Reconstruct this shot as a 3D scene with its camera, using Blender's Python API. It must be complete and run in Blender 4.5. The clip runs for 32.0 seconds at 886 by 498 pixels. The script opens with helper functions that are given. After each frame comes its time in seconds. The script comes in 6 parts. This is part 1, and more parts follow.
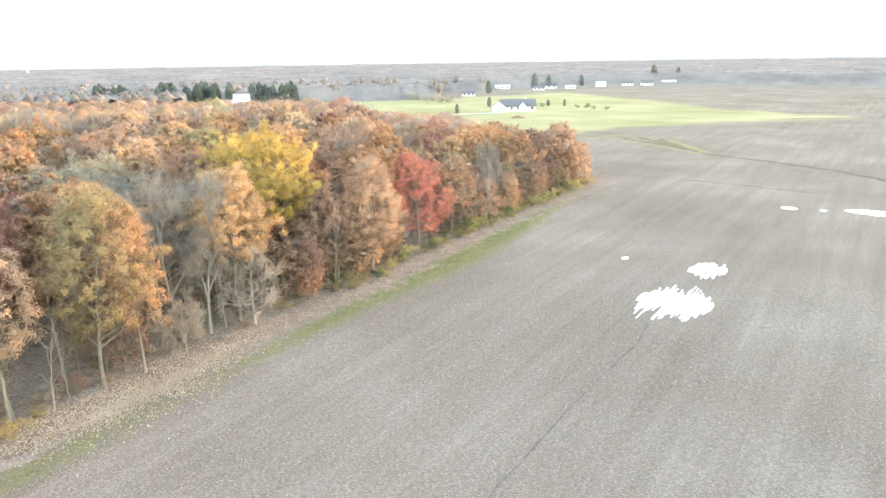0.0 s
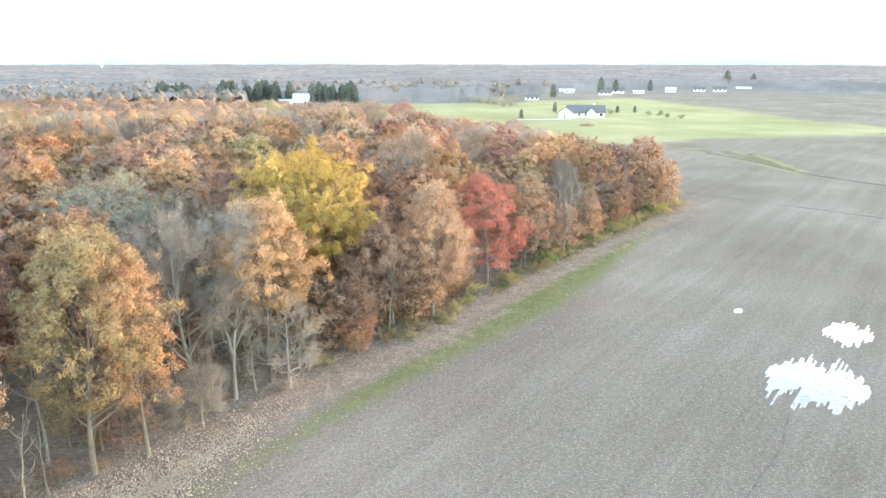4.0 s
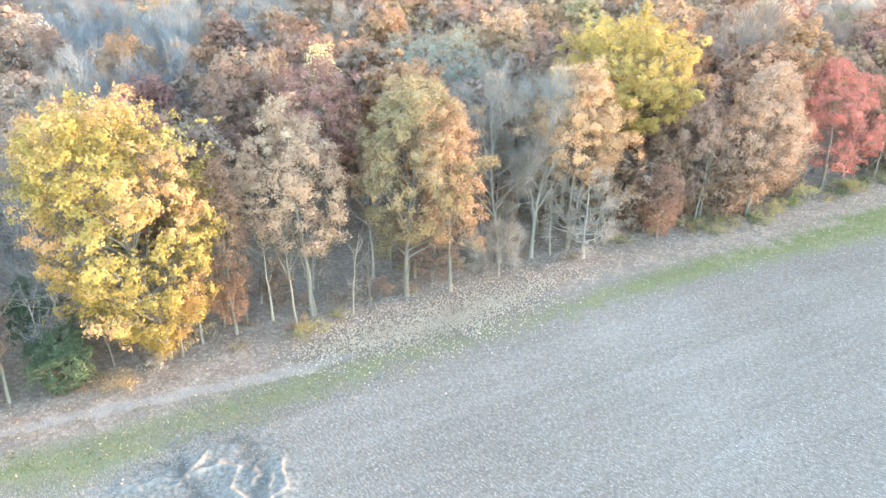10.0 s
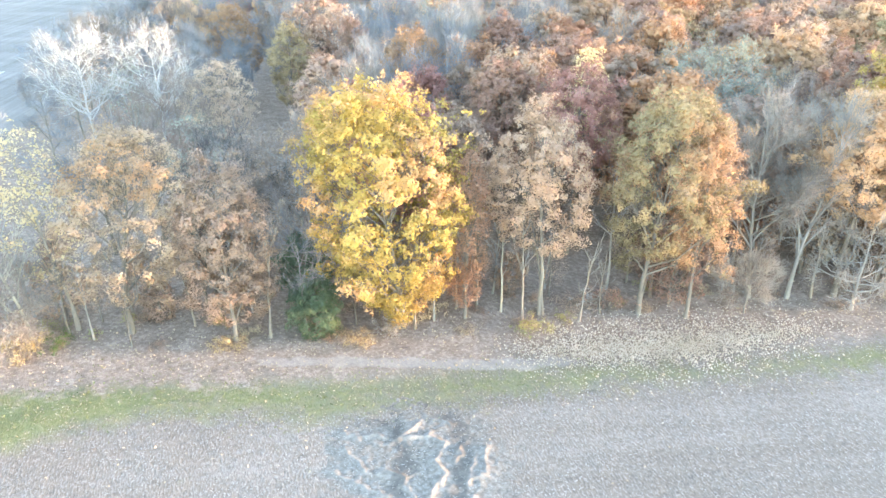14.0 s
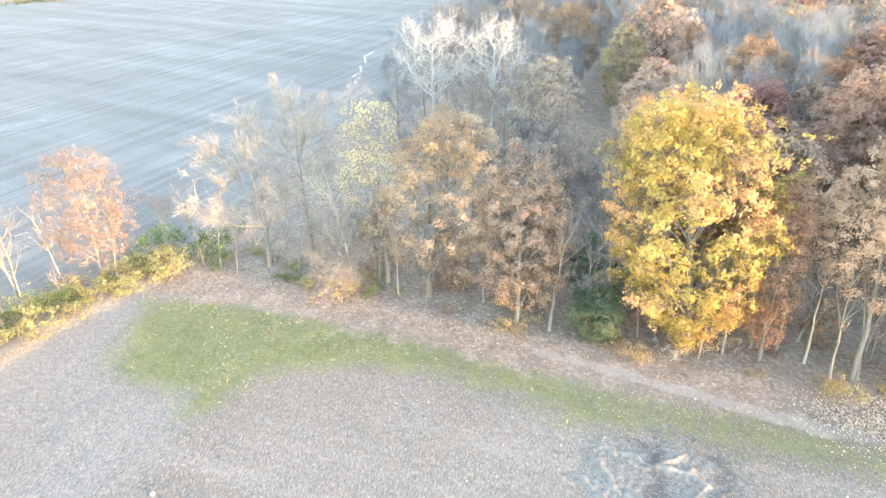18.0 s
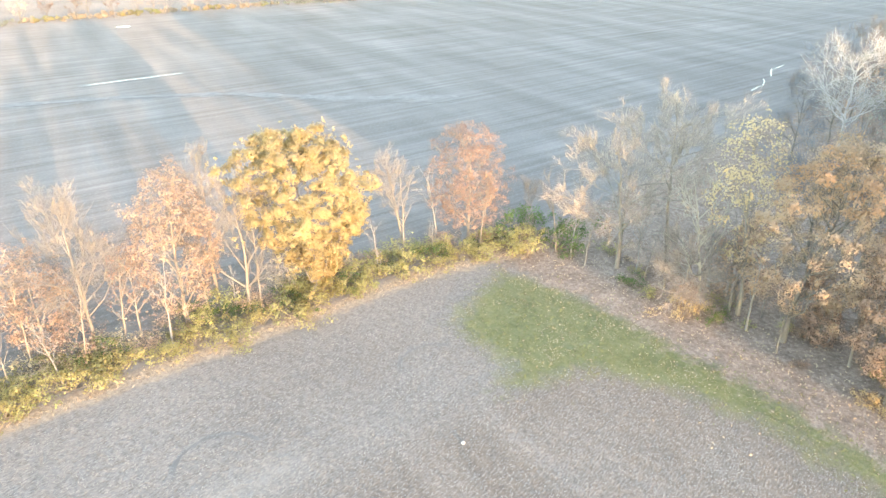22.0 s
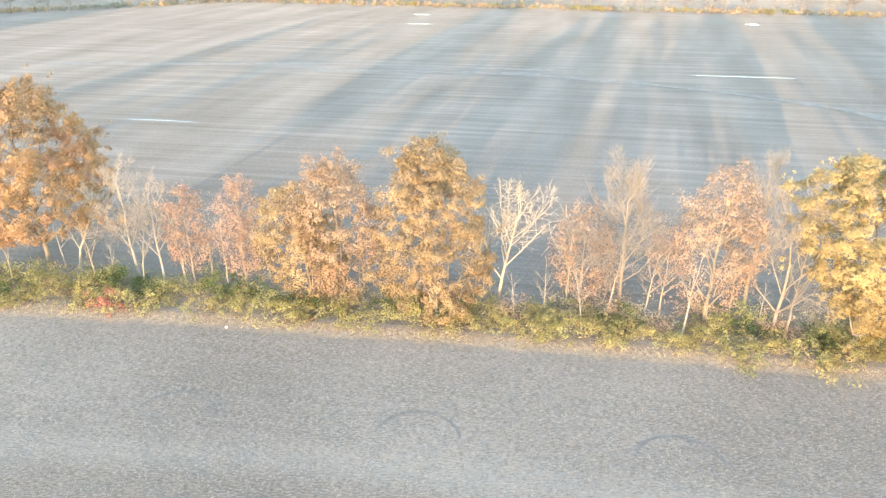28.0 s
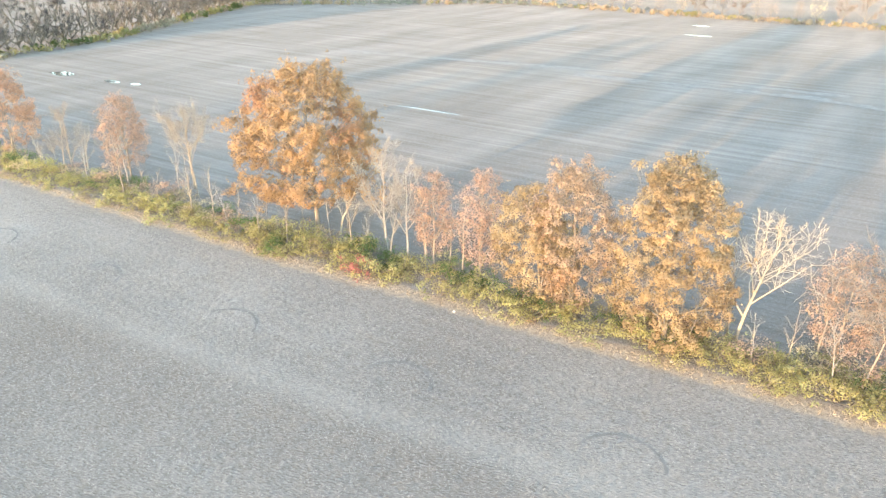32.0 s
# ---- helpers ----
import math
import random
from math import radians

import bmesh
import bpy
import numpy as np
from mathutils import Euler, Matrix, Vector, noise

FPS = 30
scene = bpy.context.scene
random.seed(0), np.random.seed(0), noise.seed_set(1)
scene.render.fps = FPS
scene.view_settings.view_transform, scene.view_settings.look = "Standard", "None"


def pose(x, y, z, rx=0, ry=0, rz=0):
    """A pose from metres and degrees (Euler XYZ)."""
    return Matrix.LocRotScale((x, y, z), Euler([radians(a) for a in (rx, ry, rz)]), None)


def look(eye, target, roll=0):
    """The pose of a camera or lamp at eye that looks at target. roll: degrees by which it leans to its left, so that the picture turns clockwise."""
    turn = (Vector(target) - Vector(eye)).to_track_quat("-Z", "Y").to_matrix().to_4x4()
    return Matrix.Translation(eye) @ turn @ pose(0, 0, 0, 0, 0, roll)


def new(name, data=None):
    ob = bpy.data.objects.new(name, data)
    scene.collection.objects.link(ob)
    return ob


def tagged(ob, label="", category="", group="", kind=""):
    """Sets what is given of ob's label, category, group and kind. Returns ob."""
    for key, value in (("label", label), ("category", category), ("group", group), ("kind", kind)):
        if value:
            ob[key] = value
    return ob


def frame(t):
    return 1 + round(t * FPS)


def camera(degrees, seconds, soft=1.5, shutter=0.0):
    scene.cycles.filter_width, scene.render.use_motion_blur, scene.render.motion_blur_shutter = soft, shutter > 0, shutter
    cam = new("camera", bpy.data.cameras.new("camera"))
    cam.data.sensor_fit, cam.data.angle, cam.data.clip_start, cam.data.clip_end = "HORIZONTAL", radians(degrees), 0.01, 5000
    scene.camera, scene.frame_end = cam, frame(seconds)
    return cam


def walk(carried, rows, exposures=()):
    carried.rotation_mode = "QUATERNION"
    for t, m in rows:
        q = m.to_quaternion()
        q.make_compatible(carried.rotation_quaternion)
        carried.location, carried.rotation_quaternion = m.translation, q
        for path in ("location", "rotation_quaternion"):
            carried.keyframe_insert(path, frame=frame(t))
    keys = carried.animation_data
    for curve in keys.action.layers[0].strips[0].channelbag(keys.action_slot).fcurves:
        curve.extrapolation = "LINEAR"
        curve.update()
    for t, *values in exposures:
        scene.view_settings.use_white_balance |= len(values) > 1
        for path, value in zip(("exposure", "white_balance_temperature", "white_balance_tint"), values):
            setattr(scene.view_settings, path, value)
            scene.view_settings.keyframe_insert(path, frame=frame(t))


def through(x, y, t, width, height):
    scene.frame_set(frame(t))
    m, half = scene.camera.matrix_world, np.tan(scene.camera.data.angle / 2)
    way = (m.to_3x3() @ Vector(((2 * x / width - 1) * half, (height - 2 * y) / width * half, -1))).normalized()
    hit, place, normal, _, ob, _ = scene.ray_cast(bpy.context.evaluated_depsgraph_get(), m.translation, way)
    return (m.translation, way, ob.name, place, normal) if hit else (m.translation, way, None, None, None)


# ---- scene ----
cam = camera(65.35, 32.0, 1.5, 0.0)
PATH = [
    (0, pose(-0.77, -16.77, 29.33, 74.66, 0.83, -12.04)),
    (0.5, pose(-1.02, -13.35, 29.60, 74.50, 0.66, -15.69)),
    (1, pose(-1.08, -9.70, 29.59, 74.52, 0.58, -17.93)),
    (1.5, pose(-0.82, -6.26, 29.71, 74.64, 0.51, -17.86)),
    (2, pose(-0.50, -3.33, 29.75, 74.79, 0.39, -17.81)),
    (2.5, pose(-0.24, -1.34, 29.81, 74.79, 0.32, -17.80)),
    (3, pose(-0.14, -0.34, 29.87, 74.83, 0.23, -17.39)),
    (3.5, pose(0.00, 0.00, 30.00, 74.69, 0.02, -11.82)),
    (5.5, pose(0.00, 0.00, 30.00, 74.84, -0.01, -1.67)),
    (6, pose(0.00, 0.00, 30.00, 74.88, -0.07, 2.83)),
    (6.5, pose(0.00, 0.00, 30.00, 74.92, -0.18, 7.44)),
    (7, pose(0.00, 0.00, 30.00, 74.93, -0.25, 12.09)),
    (7.5, pose(0.00, 0.00, 30.00, 74.95, -0.29, 16.72)),
    (8, pose(0.00, 0.00, 30.00, 74.96, -0.37, 18.96)),
    (8.5, pose(0.00, 0.00, 30.00, 74.18, -0.33, 19.02)),
    (9, pose(0.00, 0.00, 30.00, 70.83, -0.25, 19.08)),
    (9.5, pose(0.00, 0.00, 30.00, 66.02, -0.16, 19.17)),
    (10, pose(0.00, 0.00, 30.00, 64.15, -0.16, 19.19)),
    (10.5, pose(0.00, 0.00, 30.00, 64.12, -0.10, 19.52)),
    (11, pose(0.00, 0.00, 30.00, 64.13, -0.05, 21.28)),
    (11.5, pose(0.00, 0.00, 30.00, 64.18, -0.07, 23.71)),
    (12, pose(0.00, 0.00, 30.00, 64.21, -0.09, 26.45)),
    (12.5, pose(0.00, 0.00, 30.00, 64.23, -0.14, 29.76)),
    (13, pose(0.00, 0.00, 30.00, 64.23, -0.15, 33.40)),
    (13.5, pose(0.00, 0.00, 30.00, 64.23, -0.24, 37.15)),
    (14, pose(0.00, 0.00, 30.00, 64.26, -0.32, 40.88)),
    (14.5, pose(0.00, 0.00, 30.00, 64.26, -0.37, 44.59)),
    (16.5, pose(0.00, 0.00, 30.00, 64.23, -0.26, 56.53)),
    (17, pose(0.00, 0.00, 30.00, 64.19, -0.18, 59.59)),
    (17.5, pose(0.00, 0.00, 30.00, 64.17, -0.16, 63.48)),
    (18, pose(0.00, 0.00, 30.00, 64.18, -0.15, 67.45)),
    (18.5, pose(0.00, 0.00, 30.00, 64.17, -0.17, 71.41)),
    (19, pose(0.00, 0.00, 30.00, 64.16, -0.14, 75.34)),
    (19.5, pose(0.00, 0.00, 30.00, 64.18, -0.13, 79.27)),
    (20, pose(0.00, 0.00, 30.00, 64.20, -0.15, 83.26)),
    (20.5, pose(0.00, 0.00, 30.00, 64.20, -0.07, 87.18)),
    (21, pose(0.00, 0.00, 30.00, 64.20, -0.01, 91.12)),
    (21.5, pose(0.00, 0.00, 30.00, 64.21, -0.04, 95.03)),
    (22, pose(0.00, 0.00, 30.00, 64.20, 0.00, 98.91)),
    (22.5, pose(0.00, 0.00, 30.00, 64.23, -0.02, 102.86)),
    (23, pose(0.00, 0.00, 30.00, 64.22, 0.01, 106.81)),
    (23.5, pose(0.00, 0.00, 30.00, 64.22, -0.04, 110.79)),
    (24, pose(0.00, 0.00, 30.00, 64.24, -0.11, 114.72)),
    (24.5, pose(0.00, 0.00, 30.00, 64.24, -0.05, 118.64)),
    (25, pose(0.00, 0.00, 30.00, 64.22, -0.07, 122.63)),
    (25.5, pose(0.00, 0.00, 30.00, 64.19, -0.03, 126.60)),
    (26, pose(0.00, 0.00, 30.00, 64.18, -0.05, 130.58)),
    (26.5, pose(0.00, 0.00, 30.00, 64.16, 0.01, 134.46)),
    (28.5, pose(0.00, 0.00, 30.00, 64.14, -0.04, 148.80)),
    (29, pose(0.00, 0.00, 30.00, 64.19, -0.17, 150.38)),
    (29.5, pose(0.00, 0.00, 30.00, 64.18, -0.07, 152.27)),
    (30, pose(0.00, 0.00, 30.00, 64.19, -0.13, 157.50)),
    (30.5, pose(0.00, 0.00, 30.00, 64.18, -0.16, 161.78)),
    (31, pose(0.00, 0.00, 30.00, 64.16, -0.19, 165.43)),
    (31.5, pose(0.00, 0.00, 30.00, 64.23, -0.26, 167.56)),
    (32, pose(0.00, 0.00, 30.00, 64.46, -0.21, 167.58)),
]
walk(cam, PATH, [(0.0, 4.38, 7600, 21), (1.0, 4.26, 7350, 20), (3.5, 4.24, 7150, 19), (6.0, 4.2, 6600, 15), (8.0, 4.32, 6200, 14), (10.0, 4.63, 6150, 14), (13.0, 4.72, 6200, 16),
                 (18.0, 4.65, 6700, 18), (21.0, 4.38, 6900, 18), (25.0, 4.12, 7050, 17), (32.0, 4.08, 6800, 15)])

# ---- light ----
SUN_WAY = Vector((0.776, 0.631, 0.0))
SUN_ELEVATION = 4.0
world = bpy.data.worlds.new("world")
scene.world = world
world.use_nodes = True
wt = world.node_tree
sky = wt.nodes.new("ShaderNodeTexSky")
sky.sky_type = "NISHITA"
sky.sun_disc = False
sky.sun_elevation = radians(SUN_ELEVATION)
sky.sun_rotation = math.atan2(SUN_WAY.x, SUN_WAY.y)
sky.altitude = 900
sky.air_density, sky.dust_density, sky.ozone_density = 1.0, 0.4, 1.0
wt.nodes["Background"].inputs[1].default_value = 0.15
wt.links.new(sky.outputs[0], wt.nodes["Background"].inputs[0])
lamp = bpy.data.lights.new("sun", "SUN")
lamp.energy, lamp.angle, lamp.color = 0.82, radians(0.6), (1.0, 0.67, 0.39)
sun = new("sun", lamp)
sun.matrix_world = look((300, 265, 60), (300 - SUN_WAY.x * 100, 265 - SUN_WAY.y * 100, 60 - 100 * math.tan(radians(SUN_ELEVATION))))


# ---- materials ----
def nodes_of(name):
    m = bpy.data.materials.new(name)
    m.use_nodes = True
    nt = m.node_tree
    return m, nt, nt.nodes["Principled BSDF"]


def node(nt, kind, **values):
    n = nt.nodes.new(kind)
    for key, value in values.items():
        n.inputs[key.replace("_", " ")].default_value = value
    return n


def ramp(nt, source, stops):
    r = nt.nodes.new("ShaderNodeValToRGB")
    e = r.color_ramp.elements
    while len(e) < len(stops):
        e.new(0.5)
    for n, (at, c) in enumerate(stops):
        e[n].position = at
        e[n].color = (*c, 1)
    nt.links.new(source, r.inputs[0])
    return r.outputs[0]


def mix(nt, factor, a, b, mode="MIX"):
    n = nt.nodes.new("ShaderNodeMix")
    n.data_type, n.blend_type = "RGBA", mode
    for value, slot in ((factor, 0), (a, 6), (b, 7)):
        if hasattr(value, "links"):
            nt.links.new(value, n.inputs[slot])
        elif slot == 0:
            n.inputs[0].default_value = value
        else:
            n.inputs[slot].default_value = (*value, 1)
    return n.outputs[2]


def math_node(nt, op, a, b=0.0, c=0.0):
    n = nt.nodes.new("ShaderNodeMath")
    n.operation = op
    for value, slot in ((a, 0), (b, 1), (c, 2)):
        if hasattr(value, "links"):
            nt.links.new(value, n.inputs[slot])
        else:
            n.inputs[slot].default_value = value
    return n.outputs[0]


def noise_node(nt, scale, detail=4, rough=0.55, vector=None):
    n = node(nt, "ShaderNodeTexNoise", Scale=scale, Detail=detail, Roughness=rough)
    if vector is not None:
        nt.links.new(vector, n.inputs[0])
    return n.outputs[0]


def object_place(nt):
    return nt.nodes.new("ShaderNodeTexCoord").outputs["Object"]


def bump(nt, bsdf, height, strength, distance):
    b = node(nt, "ShaderNodeBump", Strength=strength, Distance=distance)
    nt.links.new(height, b.inputs["Height"])
    nt.links.new(b.outputs[0], bsdf.inputs["Normal"])


def leaf_material(name, dark, mid, light, patch=None, amount=0.5, through=0.35, saturation=0.8, fine=1.0):
    """Leaves: each leaf its own tone, broader drifts of colour over the crown, some light coming through."""
    m, nt, bsdf = nodes_of(name)
    geo = nt.nodes.new("ShaderNodeNewGeometry")
    place = object_place(nt)
    big = noise_node(nt, fine * 0.3, 3, 0.5, place)
    tone = math_node(nt, "ADD", math_node(nt, "MULTIPLY", geo.outputs["Random Per Island"], 0.12), math_node(nt, "MULTIPLY", big, 0.95))
    mottle = noise_node(nt, fine * 1.9, 4, 0.7, place)
    tone = math_node(nt, "MULTIPLY_ADD", math_node(nt, "SUBTRACT", mottle, 0.5), 0.4, tone)
    colour = ramp(nt, tone, [(0.2, dark), (0.55, mid), (0.95, light)])
    bump(nt, bsdf, mottle, 0.8, 0.35)
    if patch:
        drift = noise_node(nt, fine * 0.17, 2, 0.5, place)
        where = ramp(nt, drift, [(amount - 0.04, (0, 0, 0)), (amount + 0.06, (1, 1, 1))])
        colour = mix(nt, where, colour, patch)
    info = nt.nodes.new("ShaderNodeObjectInfo")
    hsv = node(nt, "ShaderNodeHueSaturation")
    nt.links.new(math_node(nt, "MULTIPLY_ADD", info.outputs["Random"], 0.3, 0.88), hsv.inputs["Value"])
    hsv.inputs["Saturation"].default_value = saturation
    nt.links.new(math_node(nt, "MULTIPLY_ADD", info.outputs["Random"], 0.02, 0.49), hsv.inputs["Hue"])
    nt.links.new(colour, hsv.inputs["Color"])
    nt.links.new(hsv.outputs[0], bsdf.inputs["Base Color"])
    bsdf.inputs["Roughness"].default_value = 0.62
    bsdf.inputs["Specular IOR Level"].default_value = 0.0
    tr = nt.nodes.new("ShaderNodeBsdfTranslucent")
    nt.links.new(hsv.outputs[0], tr.inputs[0])
    both = nt.nodes.new("ShaderNodeMixShader")
    both.inputs[0].default_value = through
    nt.links.new(bsdf.outputs[0], both.inputs[1])
    nt.links.new(tr.outputs[0], both.inputs[2])
    nt.links.new(both.outputs[0], nt.nodes["Material Output"].inputs[0])
    return m


def bark_material(name, dark, light, scale=3.0):
    m, nt, bsdf = nodes_of(name)
    place = object_place(nt)
    stretch = node(nt, "ShaderNodeMapping")
    stretch.inputs["Scale"].default_value = (4, 4, 0.8)
    nt.links.new(place, stretch.inputs[0])
    grain = noise_node(nt, scale, 6, 0.65, stretch.outputs[0])
    blot = noise_node(nt, 0.6, 3, 0.5, place)
    tone = math_node(nt, "ADD", math_node(nt, "MULTIPLY", grain, 0.6), math_node(nt, "MULTIPLY", blot, 0.4))
    nt.links.new(ramp(nt, tone, [(0.32, dark), (0.68, light)]), bsdf.inputs["Base Color"])
    bsdf.inputs["Roughness"].default_value = 0.85
    bump(nt, bsdf, grain, 0.6, 0.03)
    return m


def plain_material(name, low, high, scale=1.5, rough=0.7, relief=0.0, metal=0.0):
    m, nt, bsdf = nodes_of(name)
    place = object_place(nt)
    n = noise_node(nt, scale, 6, 0.6, place)
    nt.links.new(ramp(nt, n, [(0.3, low), (0.7, high)]), bsdf.inputs["Base Color"])
    bsdf.inputs["Roughness"].default_value = rough
    bsdf.inputs["Specular IOR Level"].default_value = 0.5 if rough < 0.8 else 0.0
    bsdf.inputs["Metallic"].default_value = metal
    if relief:
        bump(nt, bsdf, n, 0.5, relief)
    return m


LEAF = {
    "yellow": leaf_material("leaf_yellow", (0.22, 0.15, 0.02), (0.405, 0.275, 0.028), (0.53, 0.375, 0.05), (0.48, 0.25, 0.075), 0.545, 0.35, 0.8),
    "lemon": leaf_material("leaf_lemon", (0.30, 0.215, 0.035), (0.50, 0.37, 0.055), (0.62, 0.475, 0.09), (0.45, 0.27, 0.09), 0.63, 0.45, 0.8),
    "gold": leaf_material("leaf_gold", (0.27, 0.185, 0.065), (0.42, 0.30, 0.11), (0.53, 0.40, 0.17), (0.40, 0.26, 0.11), 0.62, 0.45, 0.76),
    "goldbrown": leaf_material("leaf_gold_brown", (0.2, 0.135, 0.06), (0.345, 0.24, 0.112), (0.465, 0.335, 0.168), (0.40, 0.30, 0.15), 0.58),
    "orange": leaf_material("leaf_orange", (0.21, 0.115, 0.05), (0.38, 0.22, 0.095), (0.49, 0.305, 0.14), (0.24, 0.135, 0.07), 0.58),
    "amber": leaf_material("leaf_amber", (0.26, 0.165, 0.065), (0.41, 0.265, 0.105), (0.50, 0.345, 0.15), (0.42, 0.23, 0.10), 0.57),
    "salmon": leaf_material("leaf_salmon", (0.22, 0.135, 0.09), (0.345, 0.22, 0.15), (0.44, 0.3, 0.215), None),
    "russet": leaf_material("leaf_russet", (0.22, 0.115, 0.075), (0.36, 0.2, 0.125), (0.46, 0.275, 0.175), (0.36, 0.25, 0.155), 0.58),
    "pinkbrown": leaf_material("leaf_pink_brown", (0.25, 0.16, 0.105), (0.43, 0.28, 0.185), (0.54, 0.37, 0.26), (0.36, 0.205, 0.125), 0.58),
    "brown": leaf_material("leaf_brown", (0.21, 0.14, 0.09), (0.35, 0.235, 0.15), (0.45, 0.315, 0.205), (0.36, 0.19, 0.095), 0.55),
    "maroon": leaf_material("leaf_maroon", (0.22, 0.095, 0.075), (0.36, 0.155, 0.115), (0.45, 0.235, 0.165), (0.33, 0.18, 0.10), 0.6),
    "red": leaf_material("leaf_red", (0.27, 0.065, 0.045), (0.45, 0.125, 0.085), (0.57, 0.22, 0.15), None, 0.5, 0.35, 0.78),
    "olive": leaf_material("leaf_olive_tan", (0.18, 0.15, 0.06), (0.34, 0.27, 0.12), (0.47, 0.37, 0.17), (0.46, 0.27, 0.12), 0.57),
    "greygreen": leaf_material("leaf_grey_green", (0.16, 0.16, 0.12), (0.28, 0.29, 0.22), (0.42, 0.42, 0.32), None),
    "apricot": leaf_material("leaf_apricot", (0.30, 0.155, 0.07), (0.48, 0.27, 0.13), (0.58, 0.36, 0.20), (0.40, 0.25, 0.14), 0.6),
    "rust": leaf_material("leaf_rust", (0.25, 0.115, 0.045), (0.42, 0.205, 0.085), (0.52, 0.285, 0.135), (0.42, 0.25, 0.115), 0.58),
    "pale": leaf_material("leaf_pale_yellow", (0.38, 0.28, 0.13), (0.52, 0.40, 0.20), (0.62, 0.50, 0.29), None, 0.5, 0.35, 0.9),
    "tanpink": leaf_material("leaf_tan_pink", (0.34, 0.205, 0.12), (0.52, 0.335, 0.2), (0.63, 0.435, 0.28), None),
    "palegrey": leaf_material("leaf_pale_grey", (0.30, 0.27, 0.23), (0.44, 0.40, 0.35), (0.58, 0.54, 0.48), None),
    "peach": leaf_material("leaf_peach", (0.32, 0.21, 0.14), (0.46, 0.32, 0.22), (0.58, 0.43, 0.31), None),
    "green": leaf_material("leaf_green", (0.05, 0.085, 0.02), (0.10, 0.16, 0.04), (0.18, 0.25, 0.07), None, 0.5, 0.35, 0.78),
    "cedar": leaf_material("leaf_cedar", (0.07, 0.11, 0.06), (0.115, 0.175, 0.095), (0.17, 0.24, 0.13), None),
    "bramble": leaf_material("leaf_bramble", (0.23, 0.21, 0.06), (0.35, 0.315, 0.095), (0.46, 0.40, 0.15), (0.25, 0.27, 0.085), 0.56, 0.35, 0.78),
    "straw": leaf_material("leaf_straw", (0.30, 0.22, 0.12), (0.46, 0.35, 0.20), (0.60, 0.48, 0.30), None),
    "twiggrey": leaf_material("twigs_grey", (0.155, 0.165, 0.18), (0.21, 0.222, 0.24), (0.285, 0.29, 0.3), (0.25, 0.21, 0.19), 0.56, 0.15),
    "twigpale": leaf_material("twigs_pale", (0.17, 0.152, 0.135), (0.25, 0.225, 0.2), (0.33, 0.3, 0.27), None, 0.5, 0.15),
    "twigbrown": leaf_material("twigs_brown", (0.15, 0.12, 0.1), (0.22, 0.178, 0.15), (0.3, 0.245, 0.21), (0.29, 0.20, 0.15), 0.56, 0.15),
    "twigbeige": leaf_material("twigs_beige", (0.25, 0.20, 0.165), (0.35, 0.285, 0.235), (0.44, 0.365, 0.30), None, 0.5, 0.15),
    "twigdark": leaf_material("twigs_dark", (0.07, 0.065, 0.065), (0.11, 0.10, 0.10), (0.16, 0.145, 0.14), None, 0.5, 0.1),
    # far foliage: muted, even tones with the haze of distance mixed into the colour
    "hazewood": leaf_material("far_twigs_haze_tint", (0.115, 0.095, 0.085), (0.18, 0.146, 0.128), (0.25, 0.205, 0.18), (0.235, 0.17, 0.135), 0.58, 0.0, 0.7, 0.07),
    "hazepale": leaf_material("far_pale_twigs_haze_tint", (0.175, 0.15, 0.14), (0.2, 0.175, 0.16), (0.23, 0.2, 0.185), None, 0.6, 0.0),
    "hazepine": leaf_material("far_pines_haze_tint", (0.085, 0.11, 0.09), (0.11, 0.138, 0.115), (0.14, 0.17, 0.14), None, 0.6, 0.2),
}
BARK = bark_material("bark", (0.10, 0.085, 0.07), (0.26, 0.23, 0.19))
BARK_PALE = bark_material("bark_pale", (0.16, 0.14, 0.115), (0.31, 0.275, 0.23))
BARK_GREY = bark_material("bark_grey", (0.17, 0.16, 0.15), (0.36, 0.34, 0.31))
BARK_SILVER = bark_material("bark_silver", (0.31, 0.30, 0.29), (0.5, 0.485, 0.465))
BARK_WHITE = bark_material("bark_bleached", (0.28, 0.245, 0.19), (0.46, 0.415, 0.335))

# ---- mesh tools ----
def mesh_from(name, verts, faces):
    """A mesh from an array of places and an array of equally sized faces, or a list of such arrays."""
    groups = faces if isinstance(faces, list) else [faces]
    groups = [np.asarray(g, np.int32) for g in groups if len(g)]
    me = bpy.data.meshes.new(name)
    me.vertices.add(len(verts))
    me.vertices.foreach_set("co", np.asarray(verts, np.float32).ravel())
    sizes = np.concatenate([np.full(len(g), g.shape[1], np.int32) for g in groups])
    loops = np.concatenate([g.ravel() for g in groups])
    me.loops.add(len(loops))
    me.loops.foreach_set("vertex_index", loops)
    me.polygons.add(len(sizes))
    me.polygons.foreach_set("loop_start", np.concatenate([[0], np.cumsum(sizes)[:-1]]).astype(np.int32))
    me.update(calc_edges=True)
    return me


